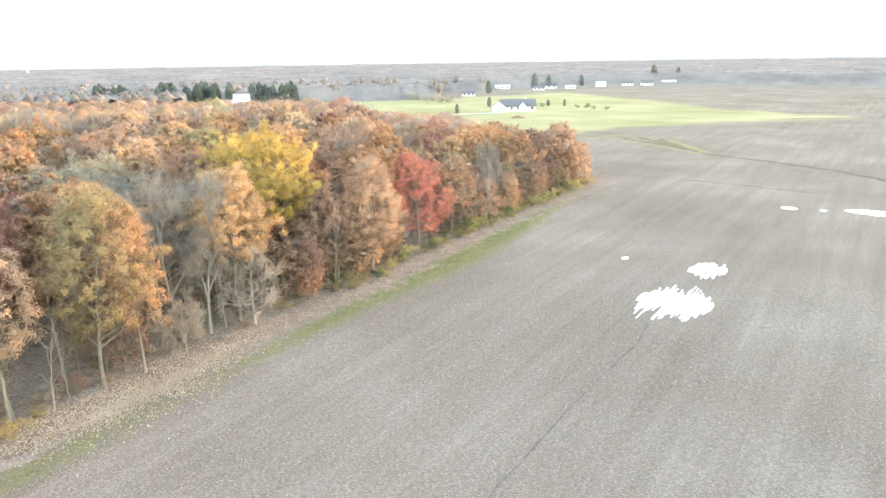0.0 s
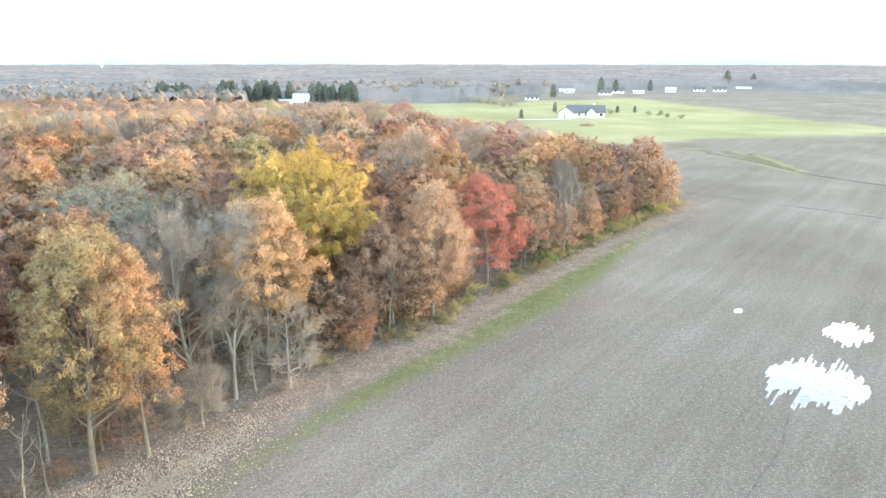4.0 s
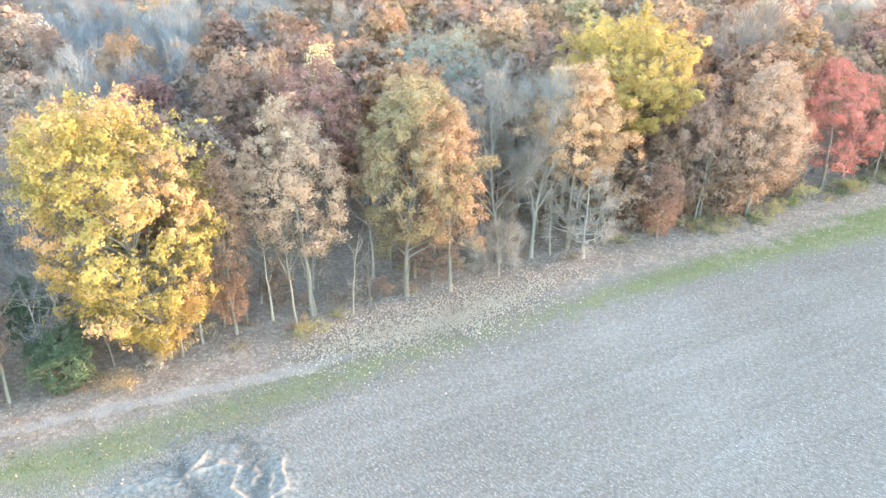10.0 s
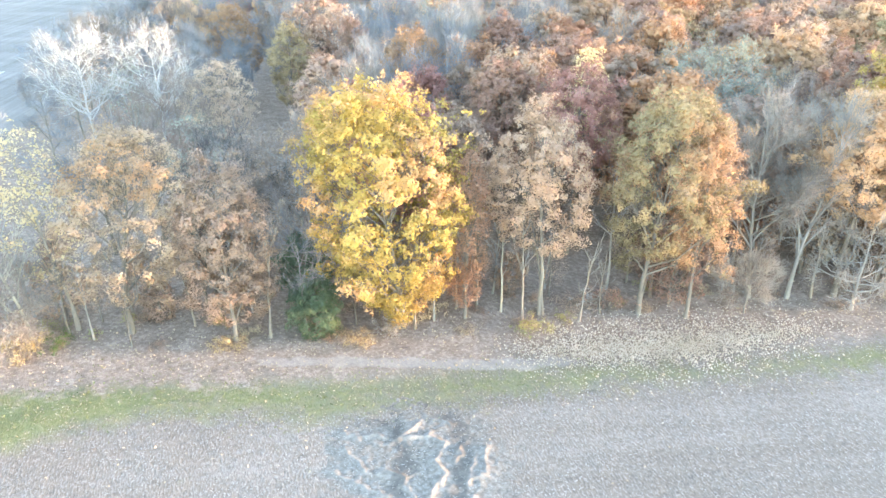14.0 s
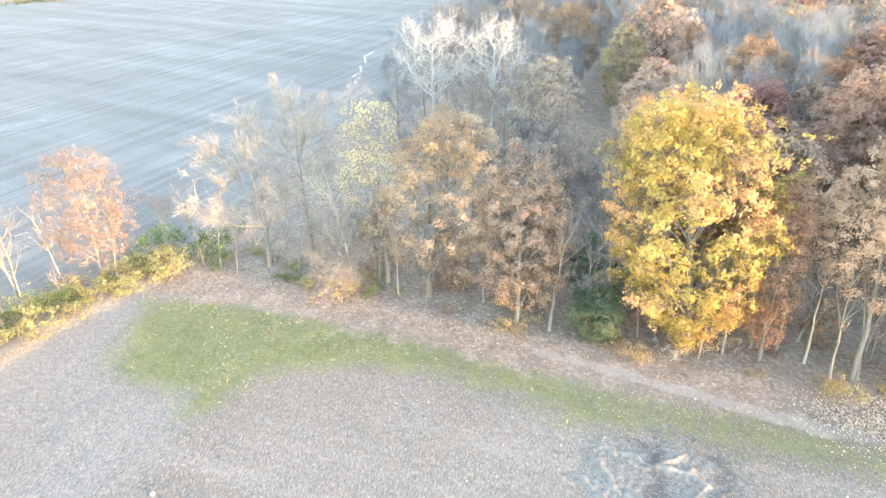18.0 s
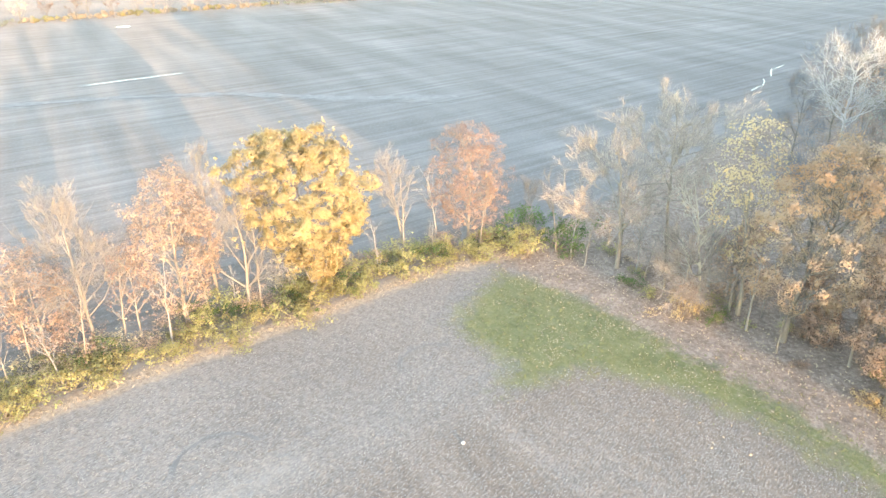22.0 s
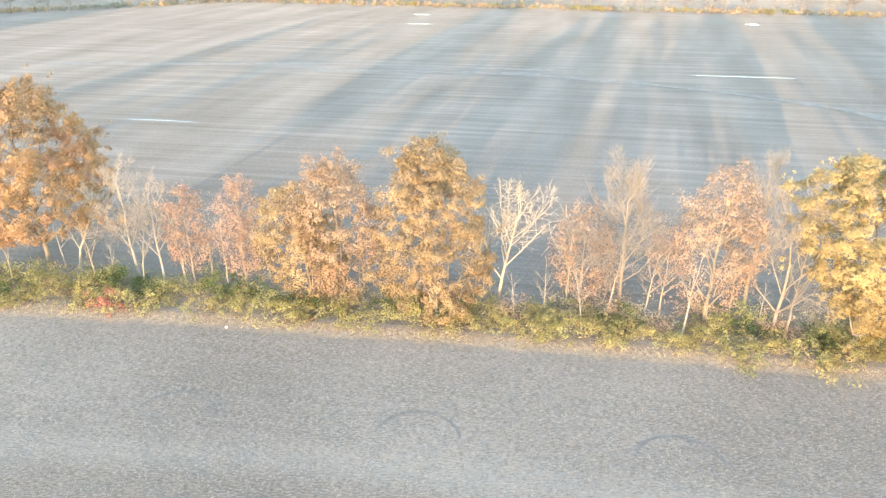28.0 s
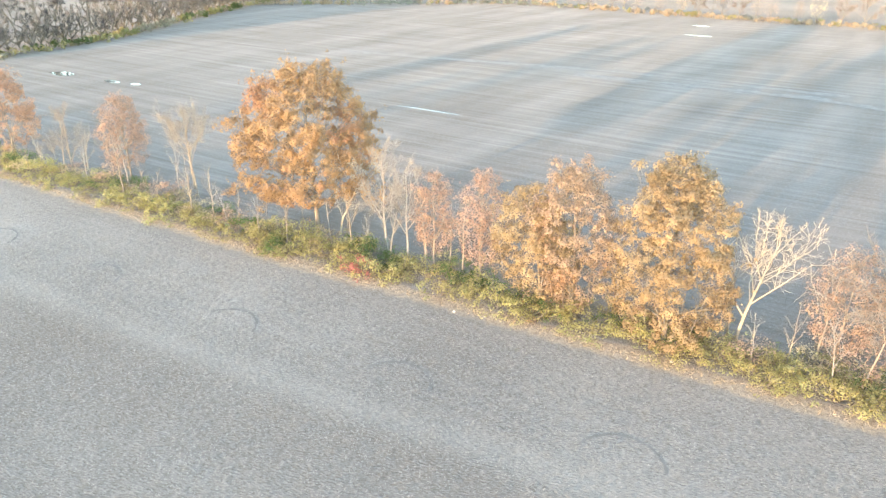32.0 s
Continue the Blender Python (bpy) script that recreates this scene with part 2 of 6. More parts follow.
def tubes(p0, p1, r0, r1, sides):
    """Tapered prisms from p0 to p1, as places and quads."""
    n = len(p0)
    d = p1 - p0
    d = d / np.maximum(np.linalg.norm(d, axis=1, keepdims=True), 1e-6)
    ref = np.where(np.abs(d[:, 2:3]) > 0.9, [[1.0, 0, 0]], [[0, 0, 1.0]])
    a = np.cross(d, ref)
    a /= np.maximum(np.linalg.norm(a, axis=1, keepdims=True), 1e-6)
    b = np.cross(d, a)
    turn = np.arange(sides) * 2 * np.pi / sides
    ring = np.cos(turn)[None, :, None] * a[:, None] + np.sin(turn)[None, :, None] * b[:, None]
    v = np.concatenate([p0[:, None] + ring * r0[:, None, None], p1[:, None] + ring * r1[:, None, None]], 1)
    k = np.arange(sides)
    one = np.stack([k, (k + 1) % sides, sides + (k + 1) % sides, sides + k], 1)
    return v.reshape(-1, 3), (one[None] + (np.arange(n) * 2 * sides)[:, None, None]).reshape(-1, 4)


def tube_line(p, r, sides):
    """One unbroken tapered tube along a line that runs mainly upwards."""
    a = np.arange(sides) * 2 * np.pi / sides
    ring = np.stack([np.cos(a), np.sin(a), 0 * a], 1)
    v = (p[:, None] + ring[None] * r[:, None, None]).reshape(-1, 3)
    k = np.arange(sides)
    one = np.stack([k, (k + 1) % sides, sides + (k + 1) % sides, sides + k], 1)
    return v, (one[None] + (np.arange(len(p) - 1) * sides)[:, None, None]).reshape(-1, 4)


def joined(parts):
    verts, faces, at = [], [], 0
    for v, f in parts:
        verts.append(v)
        faces.append(np.asarray(f) + at)
        at += len(v)
    return np.concatenate(verts), np.concatenate(faces)


def leaves_at(rng, centres, size, up=0.4, aspect=0.7, outward=None):
    """Small bent leaves, four corners each, with random turns round the given centres."""
    n = len(centres)
    nrm = rng.normal(size=(n, 3)) + [0, 0, up]
    if outward is not None:
        nrm = nrm * 0.22 + outward
    nrm /= np.maximum(np.linalg.norm(nrm, axis=1, keepdims=True), 1e-6)
    t = np.cross(nrm, rng.normal(size=(n, 3)))
    t /= np.maximum(np.linalg.norm(t, axis=1, keepdims=True), 1e-6)
    b = np.cross(nrm, t)
    s = (size * rng.uniform(0.65, 1.35, n))[:, None]
    v = np.stack([centres - t * s * 0.5, centres + b * s * aspect * 0.5 + nrm * s * 0.1, centres + t * s * 0.5, centres - b * s * aspect * 0.5 + nrm * s * 0.1], 1)
    return v.reshape(-1, 3), np.arange(4 * n).reshape(n, 4)


def sprays(rng, start, way, length, width):
    """Thin bent twigs in bundles: slivers that leave their starts by the given ways."""
    n = len(start)
    way = way + rng.normal(0, 0.5, way.shape)
    way /= np.maximum(np.linalg.norm(way, axis=1, keepdims=True), 1e-6)
    size = (length * rng.uniform(0.5, 1.4, n))[:, None]
    side = np.cross(way, rng.normal(size=(n, 3)))
    side /= np.maximum(np.linalg.norm(side, axis=1, keepdims=True), 1e-6)
    bend = np.cross(side, way) * size * rng.normal(0, 0.1, (n, 1))
    half = start + way * size * 0.5 + bend
    v = np.stack([start - side * width * 0.5, half - side * width * 0.3, start + way * size, half + side * width * 0.5], 1)
    return v.reshape(-1, 3), np.arange(4 * n).reshape(n, 4)


def lobed(rng, lobes, radius, count, heart=None):
    """Places on the skins of uneven lobes, thicker outside and above, with the way out of each lobe."""
    big = radius * rng.uniform(0.5, 1.35, len(lobes))
    pick = rng.choice(len(lobes), count, p=big**2 / (big**2).sum())
    ball = rng.normal(size=(count, 3)) + [0, 0, 0.4]
    if heart is not None:
        away = (lobes - heart) * [1, 1, 0.8]
        ball += 0.8 * (away / np.maximum(np.linalg.norm(away, axis=1, keepdims=True), 0.1))[pick]
    ball /= np.linalg.norm(ball, axis=1, keepdims=True)
    ripple = 1 + 0.35 * np.sin(ball[:, 0] * 6 + pick) * np.sin(ball[:, 1] * 5 + pick * 2) + 0.15 * np.sin(ball[:, 2] * 11 + pick)
    far = rng.uniform(0.08, 1.0, count) ** 0.42 * ripple
    return lobes[pick] + ball * (far * big[pick])[:, None] * [1, 1, 0.8], ball


def spaced(rng, places, gap):
    """Some of the places, in random order, none nearer to another than the gap."""
    kept = np.empty((0, 3))
    for p in places[rng.permutation(len(places))]:
        if not len(kept) or ((kept - p) ** 2).sum(1).min() > gap * gap:
            kept = np.concatenate([kept, p[None]])
    return kept


def ico(level):
    bm = bmesh.new()
    bmesh.ops.create_icosphere(bm, subdivisions=level, radius=1.0)
    v = np.array([q.co[:] for q in bm.verts])
    f = np.array([[q.index for q in p.verts] for p in bm.faces])
    bm.free()
    return v, f


ICO = {level: ico(level) for level in (1, 2, 3)}


def lumps(rng):
    """An uneven swelling of a crown's surface, as a function of the way out."""
    k, ph = rng.normal(size=(5, 3)) * 3.4, rng.uniform(0, 6.28, 5)
    return lambda d: 1 + 0.1 * np.sin(d @ k.T + ph).sum(1)


def part(name, me, material, parent=None, label=""):
    ob = new(name, me)
    me.materials.append(material)
    if parent:
        ob.parent = parent
    return tagged(ob, label)


def grow(rng, h, w, cb, lean, limbs=18, kids=6, twigs=4, rise=0.5, wander=0.03, round_top=0.8):
    """The wood of a tree: levels of tapered pieces, and the outermost tips."""
    steps = 9
    s = np.linspace(0, 1, steps)
    trunk = np.stack([lean[0] * s**1.3, lean[1] * s**1.3, s * h * 0.88], 1)
    trunk[1:, :2] += np.cumsum(rng.normal(0, wander * h * 0.35, (steps - 1, 2)), 0) * 0.5
    girth = 0.009 * h + 0.006 * w
    rad = girth * (1 - 0.86 * s) * np.where(s == 0, 1.25, 1)

    def on_trunk(f):
        return np.stack([np.interp(f, s, trunk[:, k]) for k in range(3)], 1)

    levels = [(trunk[:-1], trunk[1:], rad[:-1], rad[1:])]
    f = np.sort(rng.uniform(max(cb * 0.75, 0.06), 0.97, limbs))
    start = on_trunk(f)
    az = np.arange(limbs) * 2.39996 + rng.uniform(0, 6.28) + rng.normal(0, 0.35, limbs)
    low = (f - cb) / (1.0 - cb)
    end_h = np.clip(f + (1 - f) * rng.uniform(0.25, 0.85, limbs) * (rise + 0.4 * low), cb + 0.02, 0.99)
    q = np.clip((end_h - cb) / (1 - cb), 0.02, 0.985)
    reach = w / 2 * np.sin(np.pi * q**round_top) ** 0.55 * rng.uniform(0.62, 1.06, limbs)
    axis = on_trunk(end_h)
    end = axis.copy()
    end[:, 0] += np.cos(az) * reach
    end[:, 1] += np.sin(az) * reach
    end[:, 2] = end_h * h
    middle = start * 0.5 + end * 0.5 + np.stack([0 * az, 0 * az, -0.08 * reach], 1) + rng.normal(0, 0.05 * w, (limbs, 3)) * 0.6
    r1 = np.clip(np.interp(f, s, rad) * rng.uniform(0.4, 0.65, limbs), 0.03, None)
    levels.append((start, middle, r1, r1 * 0.65))
    levels.append((middle, end, r1 * 0.68, r1 * 0.2))

    def branch(a, m, e, r, count, length, spread, up, thin):
        n = len(a)
        pick = np.repeat(np.arange(n), count)
        u = rng.uniform(0.3, 1.0, len(pick))
        where = np.where((u < 0.5)[:, None], a[pick] + (m - a)[pick] * (u * 2)[:, None], m[pick] + (e - m)[pick] * (u * 2 - 1)[:, None])
        way = (e - m)[pick]
        way /= np.maximum(np.linalg.norm(way, axis=1, keepdims=True), 1e-6)
        way = way + rng.normal(0, spread, way.shape) + [0, 0, up]
        way /= np.linalg.norm(way, axis=1, keepdims=True)
        size = length[pick] * rng.uniform(0.6, 1.25, len(pick))
        tip = where + way * size[:, None]
        tip[:, 2] = np.maximum(tip[:, 2], 0.25)
        half = (where + tip) / 2 + rng.normal(0, 0.07, tip.shape) * size[:, None]
        rr = np.clip(r[pick] * 0.5 * (1.15 - u), thin, None)
        return where, half, tip, rr

    length = np.linalg.norm(end - start, axis=1) * 0.38
    a2, m2, e2, rr2 = branch(start, middle, end, r1, kids, length, 0.6, 0.18, 0.018)
    levels.append((a2, m2, rr2, rr2 * 0.7))
    levels.append((m2, e2, rr2 * 0.7, rr2 * 0.3))
    a3, m3, e3, rr3 = branch(a2, m2, e2, rr2, twigs, np.clip(np.linalg.norm(e2 - a2, axis=1) * 0.6, 0.35, 1.6), 0.65, 0.15, 0.011)
    levels.append((a3, e3, rr3, rr3 * 0.35))
    n = 26 + 11 * limbs
    q = rng.uniform(0.03, 0.97, n)
    spin = rng.uniform(0, 6.28, n)
    wide = w / 2 * np.sin(np.pi * q**round_top) ** 0.55 * rng.uniform(0.7, 1.0, n)
    mid = on_trunk(np.clip((cb + (1 - cb) * q), 0, 1))
    shell = np.stack([mid[:, 0] + np.cos(spin) * wide, mid[:, 1] + np.sin(spin) * wide, (cb + (1 - cb) * q) * h], 1)
    return levels, e3, (a3, m3, e3, rr3), shell


def tree_meshes(rng, levels, tips, last, shell, leaves, size, fine, clump, thick=1.0, spray=0, spray_width=0.04, filled=0.0, spray_long=0.9):
    """Meshes of the trunk, of the limbs and twigs, and of the crown."""
    p, r = np.concatenate([levels[0][0], levels[0][1][-1:]]), np.concatenate([levels[0][2], levels[0][3][-1:]])
    trunk = mesh_from("trunk", *tube_line(p, r, 9))
    small = [tubes(lv[0], lv[1], lv[2] * thick, lv[3] * thick, n) for lv, n in zip(levels[1:], (6, 5, 4, 4, 3))]
    lobes = np.concatenate([levels[2][1], levels[4][1], shell])
    heart = lobes.mean(0)
    if fine:
        a3, m3, e3, rr3 = last
        pick = np.repeat(np.arange(len(a3)), fine)
        u = rng.uniform(0.25, 1, len(pick))[:, None]
        p = a3[pick] + (e3 - a3)[pick] * u
        d = (e3 - a3)[pick]
        long = np.linalg.norm(d, axis=1, keepdims=True)
        d = d / np.maximum(long, 1e-6) + rng.normal(0, 0.6, d.shape) + [0, 0, 0.1]
        q = p + d * np.clip(long * 0.55, 0.25, 0.9) * rng.uniform(0.5, 1.2, (len(pick), 1))
        q[:, 2] = np.maximum(q[:, 2], 0.2)
        small.append(tubes(p, q, np.full(len(p), 0.017 * thick), np.full(len(p), 0.010 * thick), 3))
        tips = np.concatenate([tips, q])
    v, f = joined(small)
    branches = mesh_from("branchwork", v, f)
    if spray:
        a3, m3, e3, rr3 = last
        reach = np.linalg.norm(e3 - a3, axis=1) * np.sqrt(np.hypot(*(a3 - heart)[:, :2].T))
        pick = rng.choice(len(a3), spray, p=reach / reach.sum())
        begin = a3[pick] + (e3 - a3)[pick] * rng.uniform(0.2, 1.0, (spray, 1))
        out = begin - heart * [1, 1, 0.75]
        out /= np.maximum(np.linalg.norm(out, axis=1, keepdims=True), 0.1)
        v, f = sprays(rng, begin, out * 0.8 + [0, 0, 0.3 * spray_long], spray_long, spray_width)
        return (trunk, branches), mesh_from("twigs", v, f)
    if not leaves:
        return (trunk, branches), None
    if leaves < 2 * len(tips):
        centres, out = tips[rng.permutation(len(tips))[:leaves]], None
    else:
        puff = min(max(clump * 1.5, 0.5), 1.15)
        lobes = spaced(rng, lobes, puff * 0.85)
        skin, out = lobed(rng, lobes, puff, int(leaves * 0.86), heart)
        round_out = skin - heart
        out = 0.8 * out + 0.45 * round_out / np.maximum(np.linalg.norm(round_out, axis=1, keepdims=True), 0.1)
        loose = tips[rng.integers(0, len(tips), leaves - len(skin))]
        loose = loose + rng.normal(0, 0.3 * clump, loose.shape)
        centres = np.concatenate([skin, loose])
        out = np.concatenate([out, rng.normal(0, 0.5, loose.shape)])
    centres[:, 2] = np.maximum(centres[:, 2], 0.15)
    v, f = leaves_at(rng, centres, size, outward=out)
    if filled:
        d, tri = ICO[1]
        inner = [(p + d * (lumps(rng)(d) * rng.uniform(0.6, 1.25, len(d)) * puff * filled * rng.uniform(0.5, 1.15))[:, None] * [1, 1, 0.8], tri) for p in lobes]
        iv, tri = joined(inner)
        iv[:, 2] = np.maximum(iv[:, 2], 0.1)
        return (trunk, branches), mesh_from("crown", np.concatenate([v, iv]), [f, tri + len(v)])
    return (trunk, branches), mesh_from("crown", v, f)


def tree(kind, x, y, h, w, cb, colour, leaves, seed, label, category="tree", lean=(0, 0), bark=None, size=0.22, limbs=18, kids=6, twigs=4,
         fine=0, clump=0.4, group="", rise=0.5, round_top=0.8, spray=0, spray_width=0.03, thick=1.0):
    """One tree: an Empty at its foot with trunk, limbs, twigs and a crown of leaves in clumps at the twigs' tips."""
    rng = np.random.default_rng(seed)
    full = leaves > 1000
    levels, tips, last, shell = grow(rng, h - 0.7 * clump * full, w - 1.9 * clump * full, cb, lean, limbs, kids, twigs, rise, round_top=round_top)
    root = new(kind)
    root.location = (x, y, -0.05)
    bark = bark or BARK
    wood, crown = tree_meshes(rng, levels, tips, last, shell, leaves, size, fine, clump, thick, spray, spray_width)
    part("trunk", wood[0], bark, root)
    tagged(part("branchwork", wood[1], bark, root), kind="stuff")
    if crown:
        leafage = part("twigwork" if spray else "crown", crown, LEAF[colour], root)
        if spray:
            tagged(leafage, kind="stuff")
    return tagged(root, label, category, group)

# ---- ground ----
def polyline_gap(px, py, line):
    """The distance of places to a polyline."""
    best = np.full(px.shape, 1e9)
    for (ax, ay), (bx, by) in zip(line, line[1:]):
        dx, dy = bx - ax, by - ay
        u = np.clip(((px - ax) * dx + (py - ay) * dy) / (dx * dx + dy * dy), 0, 1)
        best = np.minimum(best, np.hypot(px - ax - u * dx, py - ay - u * dy))
    return best


def inside(px, py, shape):
    """How deep places lie inside a closed outline (negative outside)."""
    odd = np.zeros(px.shape, bool)
    for (ax, ay), (bx, by) in zip(shape, shape[1:] + shape[:1]):
        crosses = (ay > py) != (by > py)
        at = ax + (py - ay) / (by - ay if by != ay else 1e-9) * (bx - ax)
        odd ^= crosses & (px < at)
    gap = polyline_gap(px, py, shape + shape[:1])
    return np.where(odd, gap, -gap)


WOOD_EDGE = [(69.3, 139.7), (51.2, 121.3), (35.1, 104.4), (24.7, 94.3), (15.8, 84.0), (8.0, 74.3), (0.3, 68.1), (-10.3, 58.6), (-17.0, 51.5),
             (-22.0, 44.5), (-30.5, 35.0), (-36.0, 28.5), (-41.8, 22.0), (-49.1, 14.5), (-54.0, 9.8), (-58.0, 5.0), (-62.2, -0.9)]
HEDGE = [(-62.2, -0.9), (-59.9, -4.8), (-55.5, -10.6), (-48.9, -16.6), (-38.9, -25.9), (-25.6, -38.1), (-11.0, -51.0), (2.2, -62.2), (21.0, -79.5), (37.5, -94.8), (110.0, -162.0)]
WOOD = WOOD_EDGE + [(-72.0, 5.0), (-95.0, 22.0), (-150.0, 62.0), (-260.0, 125.0), (-420.0, 230.0), (-420.0, 420.0), (-200.0, 420.0), (-60.0, 380.0), (0.0, 330.0), (38.0, 285.0), (46.0, 228.0), (51.0, 182.0), (60.0, 152.0)]
GRASS = [(71.0, 139.0), (49.4, 117.5), (31.1, 96.5), (19.3, 83.5), (10.2, 72.5), (4.0, 65.0), (-4.4, 55.0), (-12.0, 46.3), (-21.9, 37.6), (-30.4, 28.2), (-38.0, 21.6),
         (-46.9, 13.3), (-52.2, 5.7), (-56.2, 1.3), (-57.3, -3.4), (-47.8, -6.6), (-45.4, -4.6), (-42.8, -1.4), (-39.3, -1.7), (-43.2, 4.1), (-41.6, 10.1), (-38.4, 15.4),
         (-34.0, 19.2), (-29.4, 22.0), (-25.5, 27.2), (-20.7, 33.4), (-14.8, 40.5), (-7.8, 48.0), (3.7, 60.8), (9.7, 66.4), (22.3, 77.4), (34.2, 91.2), (52.4, 115.8)]
LAWN = [(87.0, 243.0), (103.0, 244.0), (135.0, 261.0), (189.0, 268.0), (262.0, 266.0), (238.0, 331.0), (241.0, 419.0), (238.0, 569.0), (167.0, 539.0), (78.0, 500.0), (-60.0, 520.0), (-50.0, 390.0), (50.0, 285.0)]
FAR_FIELD = HEDGE + [(66.0, -184.0), (10.0, -290.0), (-89.0, -275.0), (-303.0, -49.0), (-420.0, 100.0), (-420.0, 230.0), (-260.0, 125.0), (-150.0, 62.0), (-95.0, 22.0), (-72.0, 5.0)]
TRACK = [(-38.0, 23.6), (-34.6, 26.6), (-29.9, 30.6), (-26.0, 33.6), (-20.6, 39.0)]
WORN = [(60.0, -94.0), (24.0, -60.2), (0.9, -40.8), (-15.4, -28.2), (-30.0, -14.0)]
DITCH = [(78.7, 250.0), (97.6, 234.0), (120.4, 228.3), (126.7, 218.9), (125.3, 198.1), (123.2, 175.7), (122.4, 164.3)]


def axis(lo, hi, step, far, growth=1.075):
    a = list(np.arange(lo, hi + 0.01, step))
    s = step
    while a[-1] < far:
        s = min(s * growth, 350)
        a.append(a[-1] + s)
    s = step
    while a[0] > -far:
        s = min(s * growth, 350)
        a.insert(0, a[0] - s)
    return np.array(a)


gx, gy = axis(-80, 80, 0.9, 4700), axis(-80, 150, 0.9, 4700)
X, Y = np.meshgrid(gx, gy)
nx, ny = len(gx), len(gy)
idx = np.arange(nx * ny).reshape(ny, nx)
quads = np.stack([idx[:-1, :-1], idx[:-1, 1:], idx[1:, 1:], idx[1:, :-1]], -1).reshape(-1, 4)
ground_mesh = mesh_from("ground", np.stack([X, Y, 0 * X], -1).reshape(-1, 3), quads)
flat_x, flat_y = X.ravel(), Y.ravel()
wood_deep = inside(flat_x, flat_y, WOOD)
grass_deep = inside(flat_x, flat_y, GRASS)
lawn_deep = inside(flat_x, flat_y, LAWN)
far_deep = inside(flat_x, flat_y, FAR_FIELD)
hedge_gap = polyline_gap(flat_x, flat_y, HEDGE)
edge_gap = polyline_gap(flat_x, flat_y, WOOD_EDGE)
corner_side = np.clip(1 - np.hypot(flat_x + 48, flat_y - 4) / 30, 0, 1)
masks = {
    "litter": np.maximum(np.clip(wood_deep / 3 + 1.0, 0, 1), np.clip(1.3 - edge_gap / 5.5, 0, 1)),
    "grass": np.clip(0.55 + grass_deep / 3.6, 0, 1) * np.clip(0.62 + 0.45 * corner_side + np.clip((flat_y - 48) / 30, 0, 0.38), 0, 1),
    "lawn": np.clip(0.5 + lawn_deep / 4, 0, 1),
    "beyond": np.clip(0.5 + far_deep / 3, 0, 1),
    "straw": np.clip(1.15 - hedge_gap / 1.5, 0, 1) * (wood_deep < 0),
    "ditch": np.clip(1.2 - polyline_gap(flat_x, flat_y, DITCH) / 2.0, 0, 1),
    "mud": np.clip(1.1 - np.hypot((flat_x + 22.5), (flat_y - 24.5)) / 6.5, 0, 1),
    # turned strip by the hedge; southern field also lightened in colour for sun backscatter
    "headland_and_backscatter": np.maximum(np.clip(0.5 + (17.5 - hedge_gap) / 4, 0, 1), 0.65 * np.clip((-flat_y - 6) / 10, 0, 1)) * (far_deep < 3),
    "worn": np.clip(1.0 - polyline_gap(flat_x, flat_y, WORN) / 1.9, 0, 1),
    "track": np.clip(1.1 - polyline_gap(flat_x, flat_y, TRACK) / 1.0, 0, 1),
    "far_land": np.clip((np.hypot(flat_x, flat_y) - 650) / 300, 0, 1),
}
for key, values in masks.items():
    layer = ground_mesh.attributes.new(key, "FLOAT", "POINT")
    layer.data.foreach_set("value", values.astype(np.float32))


